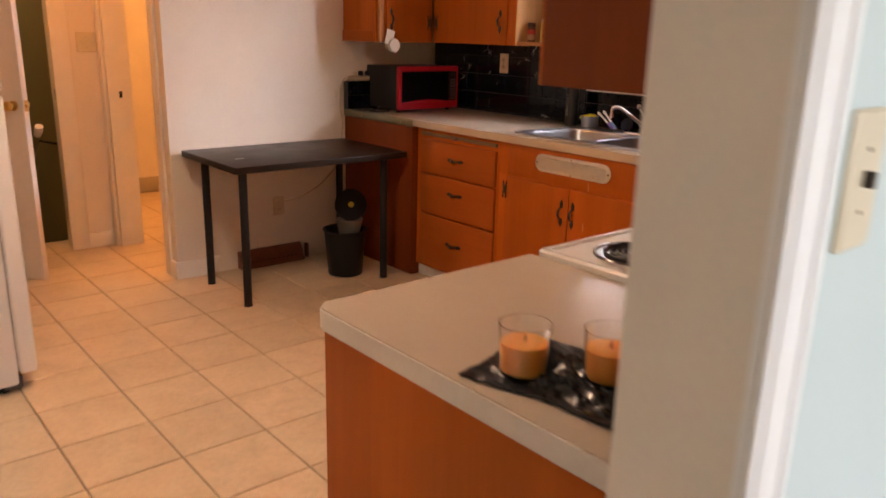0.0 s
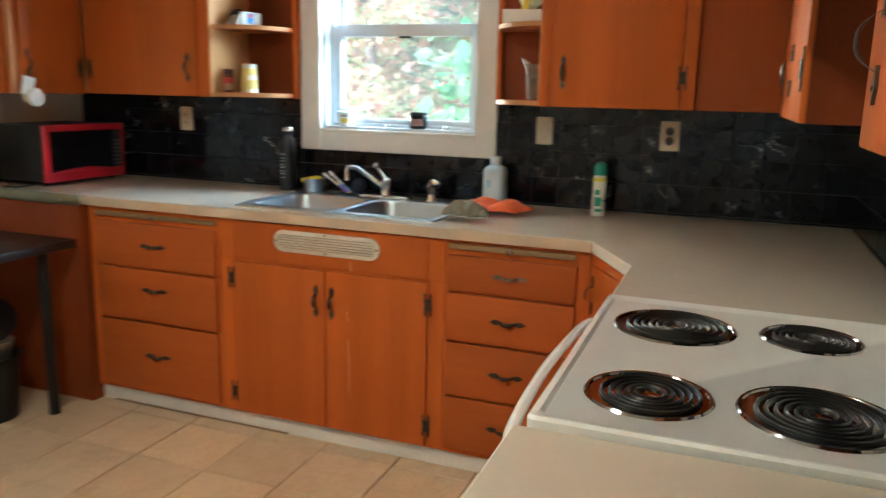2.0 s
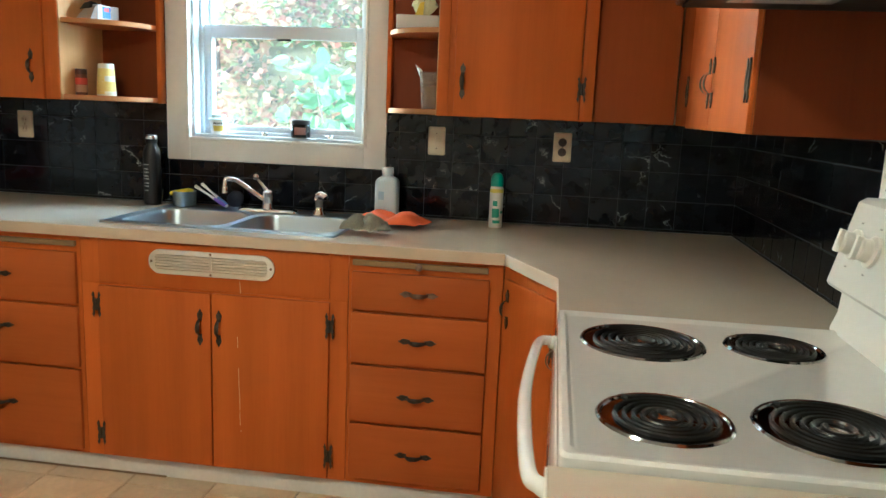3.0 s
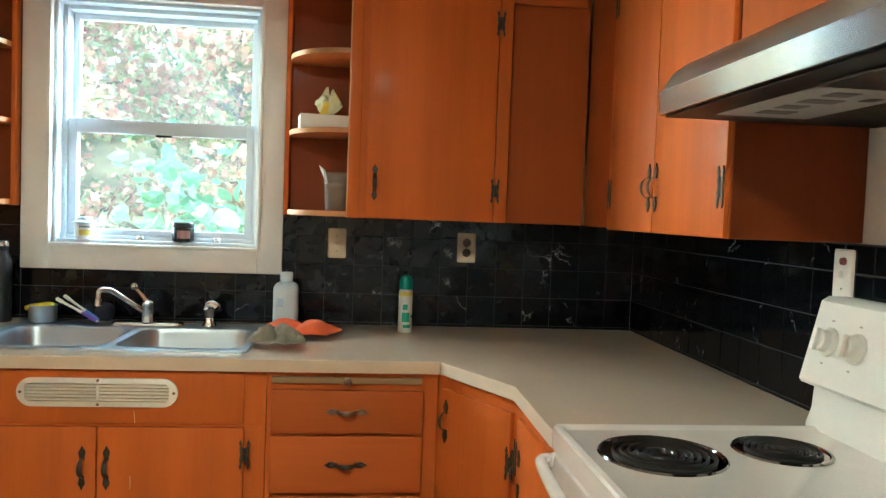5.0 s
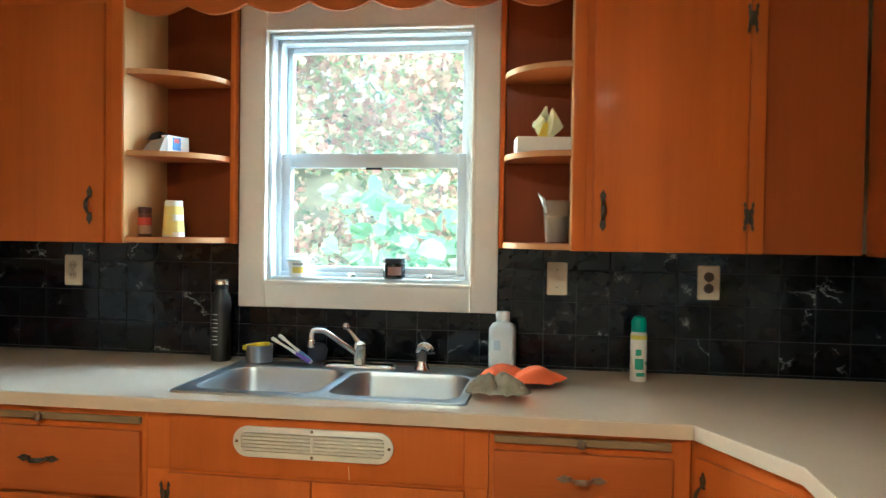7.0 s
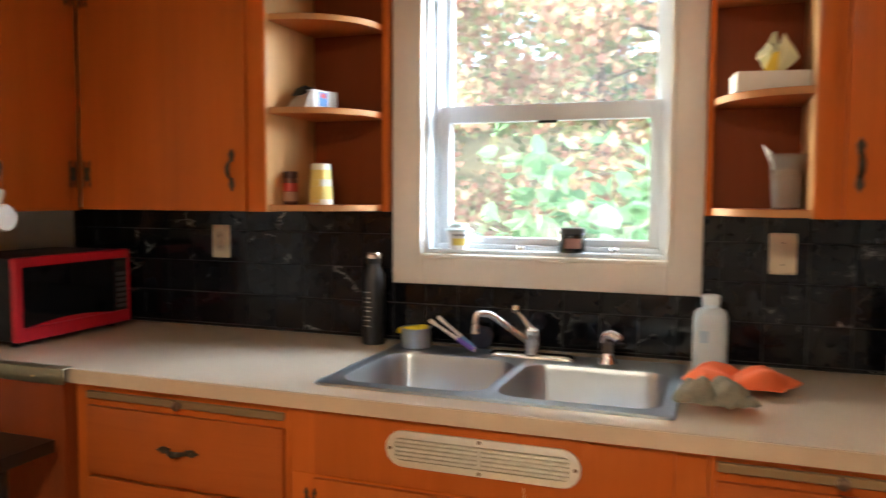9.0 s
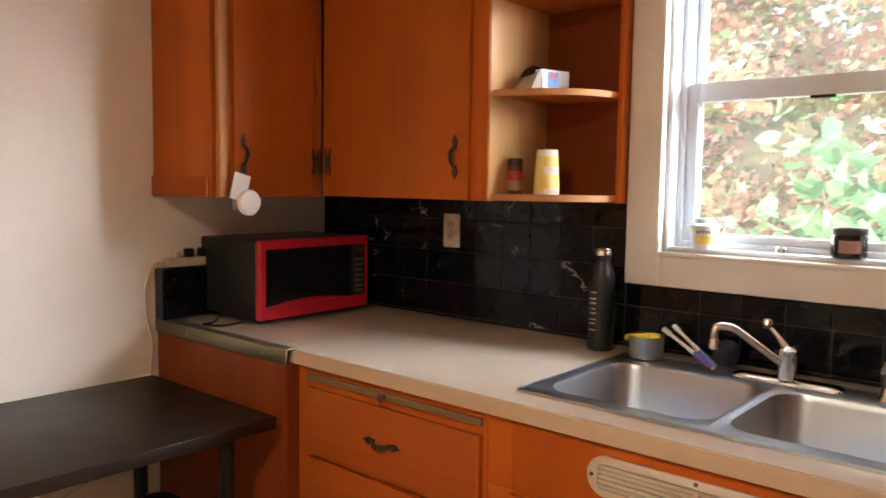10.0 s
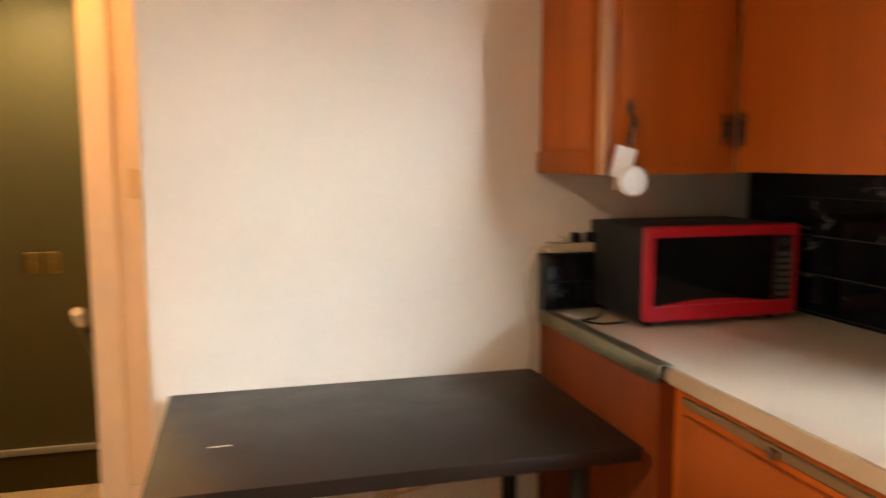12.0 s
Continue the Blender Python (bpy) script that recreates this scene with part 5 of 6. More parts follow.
part("jar", turned([(0.036, 0), (0.040, 0.005), (0.041, 0.048), (0.038, 0.056)], segs=24), DARK_GLASS, cj)
part("lid", turned([(0.040, 0.056), (0.041, 0.058), (0.041, 0.072), (0.038, 0.075), (0, 0.075)], segs=24), plain("dark_tin", (0.03, 0.03, 0.035), 0.3), cj)
g = bmesh.new()
arcs = [(0.0415 * math.cos(radians(a)), 0.0415 * math.sin(radians(a))) for a in range(160, 231, 10)]
loft(g, [[(x, y, 0.014), (x, y, 0.044), (x * 0.97, y * 0.97, 0.044), (x * 0.97, y * 0.97, 0.014)] for x, y in arcs], True, True)
part("label", g, plain("pinkish_label", (0.40, 0.22, 0.20), 0.6), cj, "pinkish paper label")

# ---- table, bin and wall things at the north wall ----
table = thing("table", "black-brown rectangular table with slim round legs", "table", (1.785, 3.692, 0))
part("tabletop", boxed((0, 0, 0.706), (1.042, 0.664, 0.740), 0.002), TABLE_TOP, table)
for x, y in ((0.070, 0.072), (0.070, 0.525), (0.922, 0.060), (0.922, 0.525)):
    lg = part("leg", turned([(0.021, 0.010), (0.021, 0.700), (0.040, 0.7005), (0.040, 0.7055)], (x, y, 0), 18), BLACK_METAL, table)
    part("foot_cap", turned([(0.022, 0), (0.023, 0.004), (0.0225, 0.0105)], (x, y, 0), 18), BLACK_PLASTIC, lg)
slip = solid("paper_scrap", boxed((0, 0, 0), (0.05, 0.006, 0.0006)), PAPER, "thin white paper scrap lying on the table", "paper")
slip.matrix_basis = pose(1.90, 3.93, 0.7405, 0, 0, 3)

wb = thing("waste_bin", "black tapered plastic waste bin under the table", "bin", (2.575, 3.955, 0))
part("bucket", turned([(0.098, 0), (0.101, 0.004), (0.122, 0.262), (0.130, 0.268), (0.130, 0.274), (0.119, 0.272), (0.098, 0.010), (0, 0.010)], segs=32), BLACK_PLASTIC, wb)
pot = thing("steel_pot", "small steel canister standing inside the waste bin", "canister", (2.592, 3.935, 0.0105))
part("wall", turned([(0.044, 0), (0.046, 0.004), (0.058, 0.235), (0.078, 0.318), (0.080, 0.322), (0.075, 0.320), (0.055, 0.236), (0.043, 0.008), (0, 0.008)]), steel_material("bright_pot_steel", (0.86, 0.86, 0.84), 0.38, (1, 1, 1)), pot)
ld = thing("round_lid", "round black lid with a yellow sticker leaning on the cabinet", "lid", (2.630, 4.020, 0.418))
part("disc", turned([(0.088, 0.0), (0.095, 0.006), (0.095, 0.022), (0.088, 0.028), (0.03, 0.034), (0, 0.035)], segs=32), BLACK_PLASTIC, ld)
part("sticker", turned([(0.017, 0.0352), (0.017, 0.0362), (0, 0.0363)], segs=16), plain("yellow_sticker", (0.75, 0.62, 0.08), 0.5), ld, "round yellow sticker")
ld.matrix_basis = Matrix.Translation((2.645, 4.000, 0.396)) @ Vector((-0.45, -0.85, 0.30)).to_track_quat("Z", "Y").to_matrix().to_4x4()

rg = thing("floor_register", "brown painted baseboard register under the table", "register", (2.10, 4.3985, 0))
part("cover", loft(bmesh.new(), [[(x, y, z) for y, z in ((0, 0), (-0.065, 0), (-0.060, 0.018), (-0.018, 0.098), (0, 0.104))] for x in (0.0, 0.42)], True, True), RUST_PAINT, rg)
for k in range(12):
    part("louvre", boxed((0.03 + 0.030 * k, -0.052, 0.036), (0.046 + 0.030 * k, -0.046, 0.040)), BLACK_METAL, rg)
part("damper", boxed((0.452, -0.030, 0.0), (0.47, -0.002, 0.09), 0.004), RUST_PAINT, rg)

strip = thing("power_strip", "beige power strip with plugs lying on the tile ledge", "power strip", (2.885, 4.352, 1.0905))
part("case", boxed((0, 0, 0), (0.21, 0.042, 0.030), 0.006), BEIGE_PLASTIC, strip)
for x, mat in ((0.075, BLACK_PLASTIC), (0.125, BLACK_PLASTIC)):
    part("plug", boxed((x, 0.004, 0.030), (x + 0.026, 0.036, 0.060), 0.006), mat, strip, "black plug")
part("plug", boxed((0.035, 0.006, 0.030), (0.055, 0.034, 0.048), 0.004), IVORY, strip, "ivory plug")
cord = bar(curve_through([(2.888, 4.372, 1.108), (2.845, 4.372, 1.100), (2.815, 4.375, 1.030), (2.822, 4.380, 0.930), (2.842, 4.385, 0.840), (2.838, 4.390, 0.748), (2.82, 4.392, 0.60), (2.70, 4.393, 0.47), (2.56, 4.394, 0.40), (2.42, 4.388, 0.375), (2.386, 4.385, 0.372)], 6), 0.0042, 7)
bmesh.ops.translate(cord, verts=cord.verts, vec=(-2.885, -4.352, -1.0905))
part("cord", cord, BEIGE_PLASTIC, strip, "tan cord hanging down the wall")
cord = bar(curve_through([(3.07, 4.36, 1.135), (3.10, 4.352, 1.12), (3.105, 4.34, 1.02), (3.05, 4.30, 0.935), (2.96, 4.20, 0.9205), (2.90, 4.17, 0.9235), (2.94, 4.12, 0.9205), (3.02, 4.13, 0.9205)], 6), 0.0035, 7)
bmesh.ops.translate(cord, verts=cord.verts, vec=(-2.885, -4.352, -1.0905))
part("cord", cord, BLACK_PLASTIC, strip, "black cord looped on the counter")

tag = thing("hanging_timer", "white round device with a paper tag hanging from a handle", "timer", (2.956, 4.010, 1.398))
part("loop", bar([(0.010, 0.006, 0.055), (0.004, 0.0, 0.03), (0.0, -0.004, 0.0)], 0.0016, 6), CHROME, tag)
part("disc", turned([(0.030, 0), (0.038, -0.004), (0.040, -0.012), (0.036, -0.020), (0.020, -0.023), (0, -0.024)], (-0.002, -0.004, -0.082), 26, "y"), WHITE_PLASTIC, tag)
pt = part("paper_tag", boxed((-0.030, -0.002, -0.075), (0.028, 0.0, 0.006)), PAPER, tag, "folded paper tag")
pt.matrix_basis = pose(-0.012, 0.004, -0.002, 0, 14, 0)
part("back_card", boxed((-0.046, 0.004, -0.105), (-0.012, 0.006, -0.02)), plain("buff_card", (0.55, 0.42, 0.28), 0.8), tag, "buff card behind")

# ---- hall and doorway ----
door = thing("door_1", "white painted flush door standing open in the hall", "door", (0.705, 5.345, 0), math.degrees(math.atan2(4.780 - 5.345, 1.135 - 0.705)))
part("leaf", boxed((0, -0.018, 0.012), (0.715, 0.018, 2.03), 0.003), PAINT_TRIM, door)
kx = 0.655
for s in (-1, 1):
    part("knob", turned([(0.028, 0.018 * s), (0.026, 0.024 * s), (0.011, 0.028 * s), (0.010, 0.045 * s), (0.024, 0.052 * s), (0.027, 0.064 * s), (0.020, 0.074 * s), (0, 0.076 * s)], (kx, 0, 0.968), 20, "y"), BRASS, door, "round brass knob")
part("latch_plate", boxed((0.7148, -0.012, 0.940), (0.7165, 0.012, 0.998)), BRASS, door)
part("latch_bolt", boxed((0.7165, -0.007, 0.960), (0.726, 0.007, 0.978), 0.002), BRASS, door)
door["kind"] = "structure"
setting("strike_plate", boxed((1.772, 5.2700, 0.952), (1.790, 5.2715, 0.992)), BLACK_METAL, "dark strike hole in the white door jamb", "strike plate")
setting("strike_plate", boxed((1.4392, 5.40, 0.94), (1.4398, 5.43, 1.0)), BLACK_METAL, "dark strike plate in the stairwell jamb", "strike plate")
rail = thing("handrail", "white-ended stair handrail going down the stairwell wall", "handrail")
part("rail", bar([(1.345, 5.51, 0.755), (1.345, 5.56, 0.715), (1.345, 6.6, -0.075)], 0.020, 10), PAINT_OLIVE, rail)
part("end_cap", bar([(1.345, 5.495, 0.775), (1.345, 5.515, 0.750), (1.345, 5.555, 0.717)], [0.024, 0.026, 0.022], 12), PAINT_TRIM, rail, "white end cap")
part("bracket", bar([(1.355, 5.60, 0.675), (1.50, 5.60, 0.635)], 0.008, 8), BLACK_METAL, rail)

fridge = thing("fridge", "white top-freezer fridge standing against the wall", "fridge", (0.02, 3.385, 0))
part("body", boxed((0.0, 0.0, 0.03), (0.690, 0.70, 1.66), 0.012), FRIDGE_WHITE, fridge)
for z0, z1 in ((0.075, 1.135), (1.150, 1.655)):
    d = part("door", boxed((0.697, -0.004, z0), (0.760, 0.704, z1), 0.012, 3), FRIDGE_WHITE, fridge)
    hz = (z1 - 0.45, z1 - 0.06) if z0 < 1 else (z0 + 0.05, z0 + 0.30)
    part("handle", bar([(0.760, 0.66, hz[0]), (0.795, 0.66, hz[0] + 0.03), (0.795, 0.66, hz[1] - 0.03), (0.760, 0.66, hz[1])], 0.011, 10), FRIDGE_WHITE, d)
part("gasket", boxed((0.690, 0.012, 0.085), (0.697, 0.69, 1.645)), plain("grey_gasket", (0.35, 0.34, 0.33), 0.6), fridge, "grey door seal")
part("kick_grille", boxed((0.64, 0.02, 0.012), (0.705, 0.68, 0.065), 0.003), plain("dark_grille", (0.10, 0.10, 0.10), 0.5), fridge, "dark kick grille")
for y in (0.05, 0.65):
    for x in (0.05, 0.64):
        part("foot", turned([(0.02, 0), (0.02, 0.031)], (x, y, 0), 12), BLACK_PLASTIC, fridge)

closet = thing("closet_door", "bright painted sliding closet door in the side room", "door", (2.56, 6.885, 0))
part("leaf", boxed((0.0, -0.02, 0.05), (0.85, 0.0145, 2.05), 0.004), PAINT_TRIM, closet)
part("track", boxed((-0.02, -0.05, 0.0), (0.90, 0.014, 0.049), 0.004), PAINT_TRIM, closet)
# unseen fixtures over the lamps; the kitchen one only goes with the fill
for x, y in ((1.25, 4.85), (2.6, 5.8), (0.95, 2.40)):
    cl = thing("ceiling_light", "unseen round flush ceiling light with a pale metal base", "ceiling light", (x, y, CEIL))
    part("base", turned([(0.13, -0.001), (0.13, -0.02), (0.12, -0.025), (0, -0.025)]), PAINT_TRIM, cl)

# ---- outdoors ----
def ground_height(x, y):
    return -0.55 + 0.42 * max(0, x - 7.5) + 0.10 * noise.noise(Vector((x * 0.3, y * 0.3, 1.0)))


bm = bmesh.new()
xs = [3.8 + 0.6 * k for k in range(20)] + [20, 40, 90, 300]
ys = [-300, -90, -40, -20] + [-10 + 0.8 * k for k in range(33)] + [25, 40, 90, 300]
grid = [[bm.verts.new((x, y, ground_height(min(x, 22), max(-20, min(y, 25))))) for y in ys] for x in xs]
for i in range(len(xs) - 1):
    for j in range(len(ys) - 1):
        bm.faces.new((grid[i][j], grid[i + 1][j], grid[i + 1][j + 1], grid[i][j + 1]))
for lo_x, hi_x, lo_y, hi_y in ((-300, 3.8, -300, 300),):
    a = [bm.verts.new(p) for p in ((lo_x, lo_y, -1.7), (hi_x - 0.01, lo_y, -1.7), (hi_x - 0.01, hi_y, -1.7), (lo_x, hi_y, -1.7))]
    bm.faces.new(a)
setting("ground", bm, mottled("leaf_litter_ground", (0.11, 0.10, 0.05), 0.45, 0.95, 2.0, 30, 0.6, 0.0, 0.02), "sloping ground with grass and fallen leaves", "ground")


def leaf_cloud(count, spots, size, seed, droop=0.3):
    """Five-lobed folded leaves scattered round clump centres, as one mesh."""
    rng = np.random.default_rng(seed)
    spots = np.array(spots)
    pick = rng.integers(0, len(spots), count)
    c = spots[pick, :3] + rng.normal(size=(count, 3)) * spots[pick, 3:4] * np.array([1, 1, 0.75])
    d = rng.normal(size=(count, 3))
    d[:, 2] = d[:, 2] * 0.5 - droop
    d /= np.linalg.norm(d, axis=1)[:, None]
    s = np.cross(d, rng.normal(size=(count, 3)))
    s /= np.linalg.norm(s, axis=1)[:, None]
    n = np.cross(d, s)
    L = (size * rng.uniform(0.6, 1.25, count))[:, None]
    lobes = ((0, 0.58), (24, 0.27), (52, 0.50), (82, 0.24), (118, 0.40), (180, 0.22), (242, 0.40), (278, 0.24), (308, 0.50), (336, 0.27))
    curl = rng.uniform(0.05, 0.35, count)[:, None]
    rim = [c + L * r * (d * math.cos(radians(a)) + s * math.sin(radians(a)) + n * curl * r) for a, r in lobes]
    verts = np.stack([c] + rim, 1).reshape(-1, 3)
    i = (np.arange(count) * 11)[:, None, None]
    tri = np.array([(0, k, k % 10 + 1) for k in range(1, 11)])
    return verts, (i + tri[None]).reshape(-1, 3)


def broad_leaf_cloud(count, spots, size, seed, droop=0.7):
    """Pointed leaves of two folded halves with a curved outline, as one mesh."""
    rng = np.random.default_rng(seed)
    spots = np.array(spots)
    pick = rng.integers(0, len(spots), count)
    c = spots[pick, :3] + rng.normal(size=(count, 3)) * spots[pick, 3:4]
    d = rng.normal(size=(count, 3))
    d[:, 2] = d[:, 2] * 0.4 - droop
    d /= np.linalg.norm(d, axis=1)[:, None]
    s = np.cross(d, np.array([0, 0, 1.0]) + 0.6 * rng.normal(size=(count, 3)))
    s /= np.linalg.norm(s, axis=1)[:, None]
    n = np.cross(d, s)
    L = (size * rng.uniform(0.55, 1.2, count))[:, None]
    along = ((-0.5, 0), (-0.28, 0.26), (0.05, 0.32), (0.30, 0.17), (0.5, 0), (0.30, -0.17), (0.05, -0.32), (-0.28, -0.26))
    rim = [c + d * L * a + s * L * b + n * L * (0.22 * abs(b) - 0.5 * max(a, 0) ** 2) for a, b in along]
    mid = [c + d * L * a - n * L * 0.5 * max(a, 0) ** 2 for a in (-0.28, 0.05, 0.30)]
    verts = np.stack(rim + mid, 1).reshape(-1, 3)
    i = (np.arange(count) * 11)[:, None]
    tri = np.array([(0, 1, 8), (1, 2, 9), (1, 9, 8), (2, 3, 10), (2, 10, 9), (3, 4, 10), (0, 8, 7), (7, 8, 9), (7, 9, 6), (6, 9, 10), (6, 10, 5), (5, 10, 4)])
    return verts, (i[:, :, None] + tri[None]).reshape(-1, 3)


def leaves(name, parent, mat, *args, cloud=leaf_cloud, **more):
    verts, faces = cloud(*args, **more)
    me = bpy.data.meshes.new(name)
    me.from_pydata(verts.tolist(), [], faces.tolist())
    me.materials.append(mat)
    ob = new(name, me)
    ob.parent = parent
    return ob


BARK = mottled("grey_brown_bark", (0.13, 0.10, 0.08), 0.3, 0.9, 14, 80, 0.7, 0.0, 0.01)
AUTUMN = leaf_material("autumn_leaves", [(0.0, (0.42, 0.20, 0.16)), (0.25, (0.46, 0.27, 0.19)), (0.5, (0.47, 0.34, 0.22)), (0.7, (0.45, 0.39, 0.23)), (0.85, (0.34, 0.38, 0.20)), (1.0, (0.25, 0.33, 0.16))])
GREEN = leaf_material("green_leaves", [(0.0, (0.08, 0.18, 0.08)), (0.5, (0.14, 0.27, 0.13)), (1.0, (0.25, 0.37, 0.20))])
FAR_GREEN = leaf_material("far_leaves", [(0.0, (0.12, 0.20, 0.09)), (0.6, (0.26, 0.31, 0.15)), (1.0, (0.40, 0.38, 0.20))])


def tree(name, label, at, height, spread, mat, count, size, seed, low=0.25):
    rng = random.Random(seed)
    t = thing(name, label, "tree", at)
    trunk = bmesh.new()
    spots = []
    tube(trunk, [(0, 0, -0.3), (0.05, 0.02, height * 0.25), (0.0, 0.1, height * 0.55), (0.08, 0.05, height * 0.9)], [0.09, 0.075, 0.05, 0.015], 9)
    limbs = bmesh.new()
    for k in range(16):
        z = height * (low + (0.9 - low) * k / 16)
        a = rng.uniform(0, 2 * math.pi)
        reach = spread * rng.uniform(0.55, 1.0) * (1.05 - 0.5 * z / height)
        mid = Vector((math.cos(a) * reach * 0.5, math.sin(a) * reach * 0.5, z + 0.18 * reach))
        end = Vector((math.cos(a + 0.3) * reach, math.sin(a + 0.3) * reach, z + rng.uniform(-0.05, 0.35) * reach))
        tube(limbs, [(0.03, 0.05, z), mid, end], [0.024, 0.013, 0.005], 6)
        for q in range(5):
            p = Vector((0, 0, z)).lerp(end, 0.35 + 0.16 * q)
            spots.append((p.x + rng.uniform(-0.2, 0.2), p.y + rng.uniform(-0.2, 0.2), p.z + rng.uniform(-0.2, 0.3), rng.uniform(0.14, 0.32)))
        for q in range(3):
            p = mid.lerp(end, rng.random())
            e = p + Vector((rng.uniform(-0.4, 0.4), rng.uniform(-0.4, 0.4), rng.uniform(-0.1, 0.4)))
            tube(limbs, [p, e], [0.007, 0.003], 5)
    part("trunk", trunk, BARK, t)
    part("limbs", limbs, BARK, t)
    cr = leaves("crown", t, mat, count, spots, size, seed)
    cr["kind"] = "stuff"
    return t


tree("maple_tree", "maple tree with red and yellow autumn leaves", (8.2, 4.9, -0.4), 4.8, 2.3, AUTUMN, 11000, 0.105, 3, 0.12)
tree("maple_tree", "maple tree with red and yellow autumn leaves", (7.9, 2.4, -0.4), 4.4, 2.1, AUTUMN, 9500, 0.105, 5, 0.12)
tree("maple_tree", "tall maple tree with thinning autumn leaves", (9.6, 6.8, -0.2), 5.4, 2.6, AUTUMN, 7500, 0.115, 8, 0.10)
tree("green_tree", "green broad-leaved tree behind the maples", (11.0, 3.4, 0.1), 5.5, 2.8, FAR_GREEN, 2600, 0.20, 12, 0.10)
tree("green_tree", "green broad-leaved tree behind the maples", (11.5, 8.6, 0.1), 5.2, 2.8, FAR_GREEN, 2300, 0.20, 15, 0.10)
tree("green_tree", "green broad-leaved tree behind the maples", (10.5, 0.6, 0.1), 5.0, 2.8, FAR_GREEN, 2300, 0.20, 17, 0.10)
for x, y, h, s in ((6.0, 2.75, 2.0, 21), (6.5, 3.9, 1.25, 22), (6.4, 2.0, 2.1, 23)):
    sh = thing("shrub", "green shrub with large drooping leaves", "shrub", (x, y, -0.55))
    st = bmesh.new()
    rr = random.Random(s)
    spots = []
    for k in range(9):
        a = rr.uniform(0, 6.28)
        e = Vector((0.5 * math.cos(a), 0.5 * math.sin(a), h * rr.uniform(0.75, 1.15)))
        tube(st, [(0.05 * math.cos(a), 0.05 * math.sin(a), 0), (e.x * 0.5, e.y * 0.5, e.z * 0.6), e], [0.012, 0.009, 0.004], 6)
        for q in range(4):
            p = Vector((0, 0, h * 0.2)).lerp(e, 0.4 + 0.2 * q)
            spots.append((p.x, p.y, p.z, 0.16))
    part("stems", st, BARK, sh)
    leaves("crown", sh, GREEN, 900, spots, 0.17, s, droop=0.7, cloud=broad_leaf_cloud)["kind"] = "stuff"

rr = random.Random(44)
spots = []
for k in range(260):
    x = rr.uniform(12.5, 17.0)
    spots.append((x, rr.uniform(-7.0, 19.0), ground_height(x, 3.0) + rr.uniform(0.2, 6.5), rr.uniform(0.5, 0.9)))
for mat, spare, seed in ((FAR_GREEN, spots[::2], 61), (AUTUMN, spots[1::2], 62)):
    tagged(leaves("far_woods", None, mat, 7000, spare, 0.34, seed), "hazy far woods of green and autumn trees", "woods", kind="stuff")

# ---- pieces: wall tiles and floor tiles ----


def tile_mesh(name, w, h, thick, bevel, mat):
    """A thin tile with bevelled rim in x and y, z out."""
    t = bmesh.new()
    loft(t, [[(x, y, z) for x, y in ((o, o), (w - o, o), (w - o, h - o), (o, h - o))] for o, z in ((0, 0), (0, thick - bevel), (bevel, thick))], False, True)
    return mesh_of(name, t, mat)


PT = 0.1115
TILE_CACHE = {}
TILE_RNG = random.Random(31)


def wall_tile(parent, w, h, m):
    key = (round(w, 3), round(h, 3))
    if key not in TILE_CACHE:
        TILE_CACHE[key] = tile_mesh("tile", *key, 0.006, 0.0015, MARBLE)
    lean = pose(0, 0, 0, TILE_RNG.uniform(-0.45, 0.45), TILE_RNG.uniform(-0.45, 0.45), 0)
    shared("tile", TILE_CACHE[key], parent, m @ lean)


def cuts(lo, hi, origin, pitch):
    """Pieces between lo and hi of a grid of lines."""
    k = math.floor((lo - origin) / pitch)
    while origin + k * pitch < hi - 1e-6:
        a, b = max(lo, origin + k * pitch), min(hi, origin + (k + 1) * pitch)
        if b - a > 0.006:
            yield a, b
        k += 1


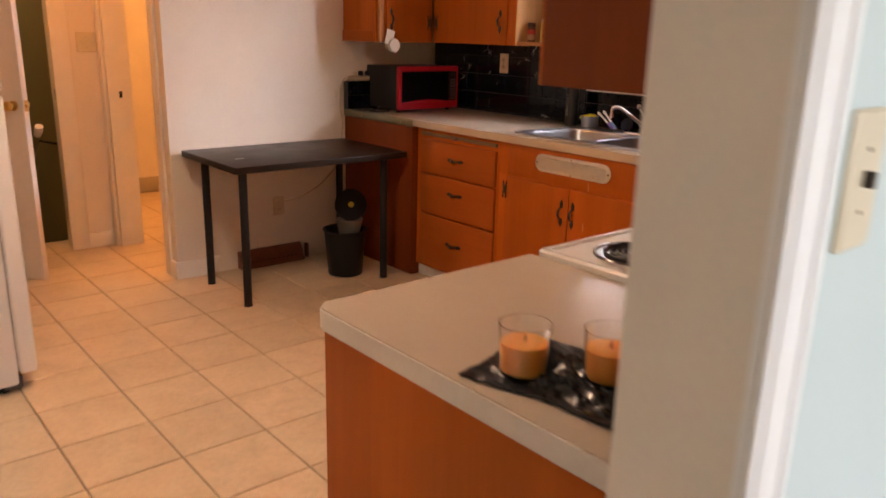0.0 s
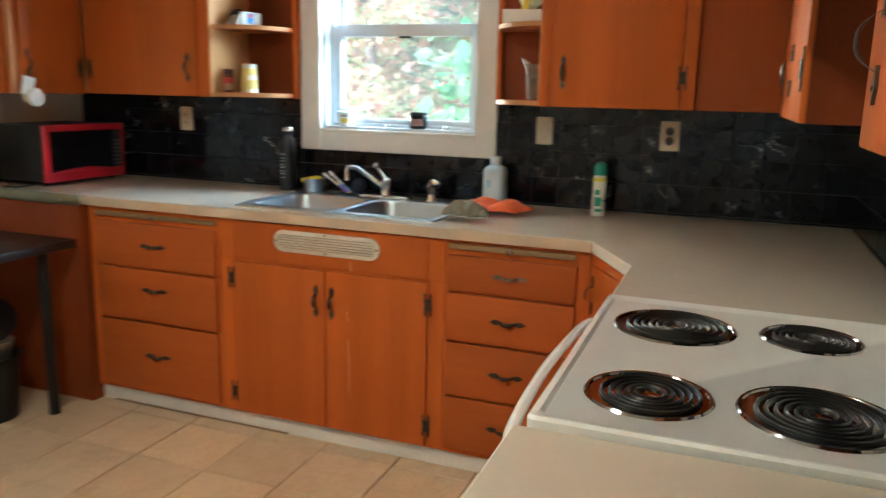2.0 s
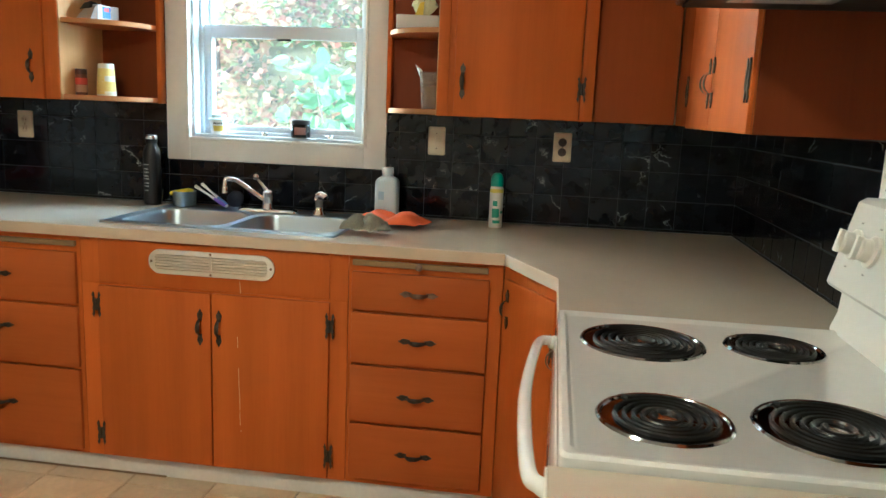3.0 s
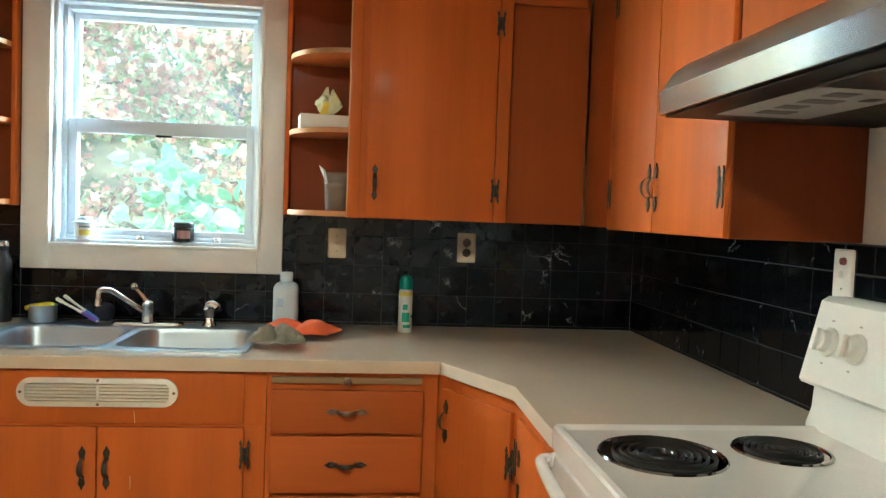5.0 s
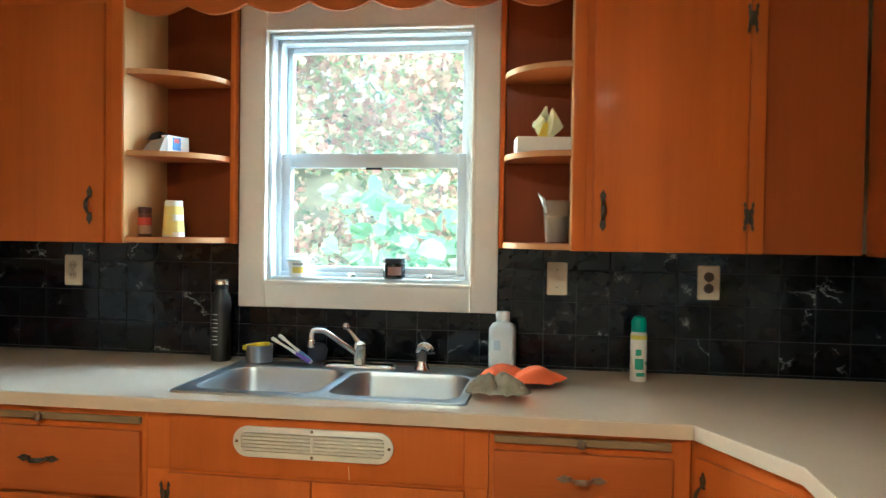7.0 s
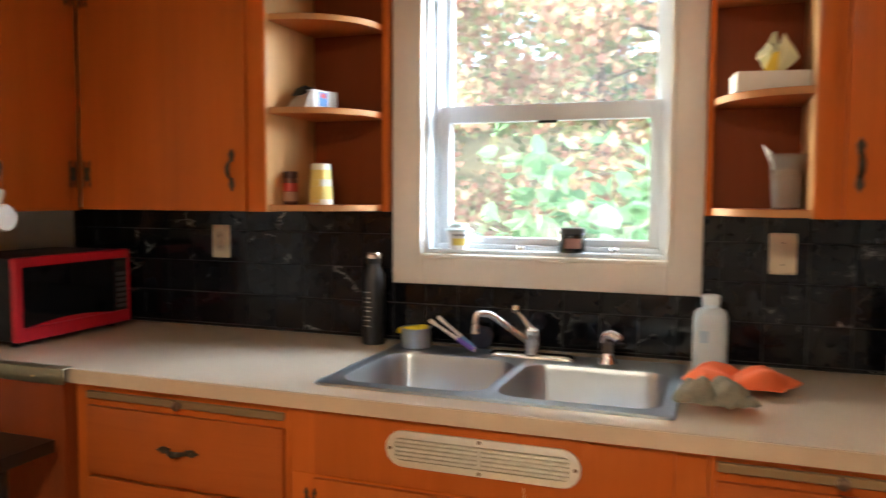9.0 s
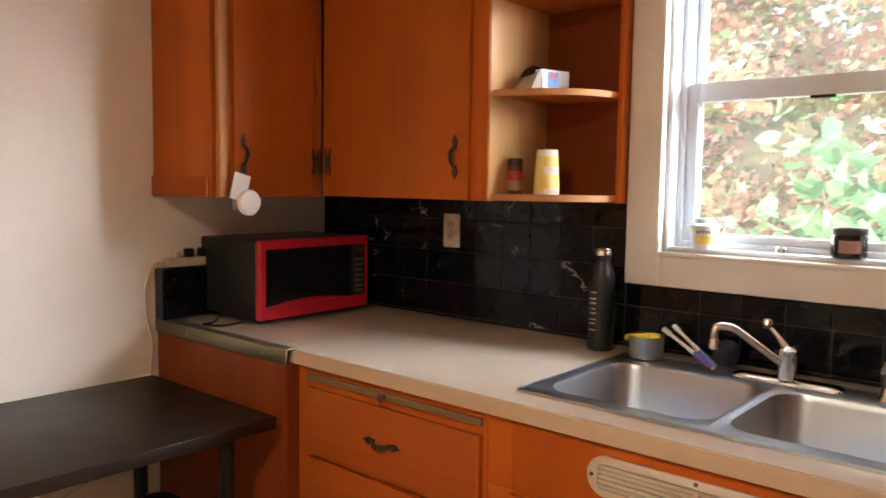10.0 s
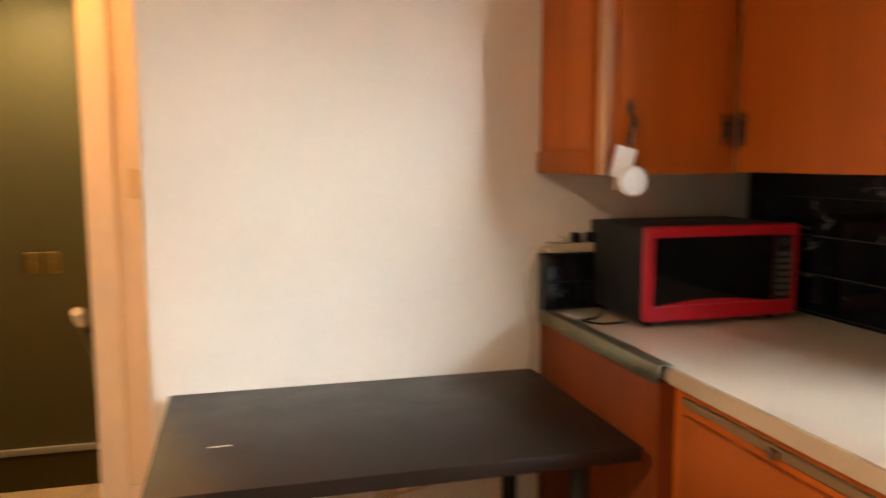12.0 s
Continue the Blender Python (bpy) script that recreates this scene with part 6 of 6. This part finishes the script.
GAP = 0.003
backing = bmesh.new()
for lo, hi in (((3.598, 0.716, 0.9155), (3.6055, 2.150, 1.336)), ((3.598, 3.010, 0.9155), (3.6055, 4.399, 1.336)), ((3.598, 2.150, 0.9155), (3.6055, 3.010, 1.150))):
    box(backing, lo, hi)
back_e = setting("backsplash_east", backing, GROUT_DARK, "glossy black marbled tile backsplash behind the sink", "backsplash")
for z0, z1 in cuts(0.917, 1.334, 0.927, PT):
    for y0, y1 in cuts(0.717, 4.398, 1.831, PT):
        spans = [(y0, y1)]
        if z1 > 1.105:
            spans = [(a, b) for a, b in ((y0, min(y1, 2.104)), (max(y0, 3.056), y1)) if b - a > 0.012]
        for a, b in spans:
            zz = z1
            m = Matrix(((0, 0, -1, 3.5990), (-1, 0, 0, b - GAP / 2), (0, 1, 0, z0 + GAP / 2), (0, 0, 0, 1)))
            wall_tile(back_e, b - a - GAP, zz - z0 - GAP, m)
        if z1 > 1.105 and z0 < 1.09:
            for a, b in ((max(y0, 2.104), min(y1, 3.056)),):
                if b - a > 0.012:
                    wall_tile(back_e, b - a - GAP, 1.103 - z0 - GAP, Matrix(((0, 0, -1, 3.5990), (-1, 0, 0, b - GAP / 2), (0, 1, 0, z0 + GAP / 2), (0, 0, 0, 1))))
back_s = setting("backsplash_south", boxed((0.870, SOUTH - 0.0005, 0.9155), (3.597, SOUTH + 0.002, 1.328)), GROUT_DARK, "glossy black marbled tile backsplash beside the stove", "backsplash")
for z0, z1 in cuts(0.917, 1.326, 0.927, PT):
    for x0, x1 in cuts(0.872, 3.590, 2.692, PT):
        wall_tile(back_s, x1 - x0 - GAP, z1 - z0 - GAP, Matrix(((-1, 0, 0, x1 - GAP / 2), (0, 0, 1, SOUTH + 0.001), (0, 1, 0, z0 + GAP / 2), (0, 0, 0, 1))))
back_n = setting("backsplash_north", boxed((2.862, 4.352, 0.9190), (3.080, 4.3985, 1.086)), GROUT_DARK, "low black tile ledge beside the microwave", "backsplash")
for z0, z1 in cuts(0.9195, 1.087, 0.9195, 0.0838):
    for x0, x1 in cuts(2.862, 3.080, 2.862, 0.109):
        wall_tile(back_n, x1 - x0 - GAP, z1 - z0 - GAP, Matrix(((1, 0, 0, x0 + GAP / 2), (0, 0, -1, 4.3525), (0, 1, 0, z0 + GAP / 2), (0, 0, 0, 1))))

FP_X, FP_Y = 0.3055, 0.3085
full = tile_mesh("floor_tile", FP_X - 0.006, FP_Y - 0.006, 0.009, 0.002, FLOOR_TILE)
rest = bmesh.new()
for x0, x1 in cuts(-2.49, 4.2, 1.020, FP_X):
    for y0, y1 in cuts(-2.9, 6.88, 2.860, FP_Y):
        if y0 > 5.45 and x0 < 1.6 or x0 > 3.7 and y0 < 4.5 or x0 < -0.13 and y1 > 0.57:
            continue
        whole = x1 - x0 > FP_X - 0.001 and y1 - y0 > FP_Y - 0.001
        if whole and 0.2 < x0 < 2.93 and 0.6 < y0 < 5.2:
            shared("floor_tile", full, floor, pose(x0 + 0.003, y0 + 0.003, -0.0085))
        else:
            box(rest, (x0 + 0.003, y0 + 0.003, -0.0085), (x1 - 0.003, y1 - 0.003, 0.0005))
tagged(part("outer_tiles", rest, FLOOR_TILE, floor), kind="stuff")
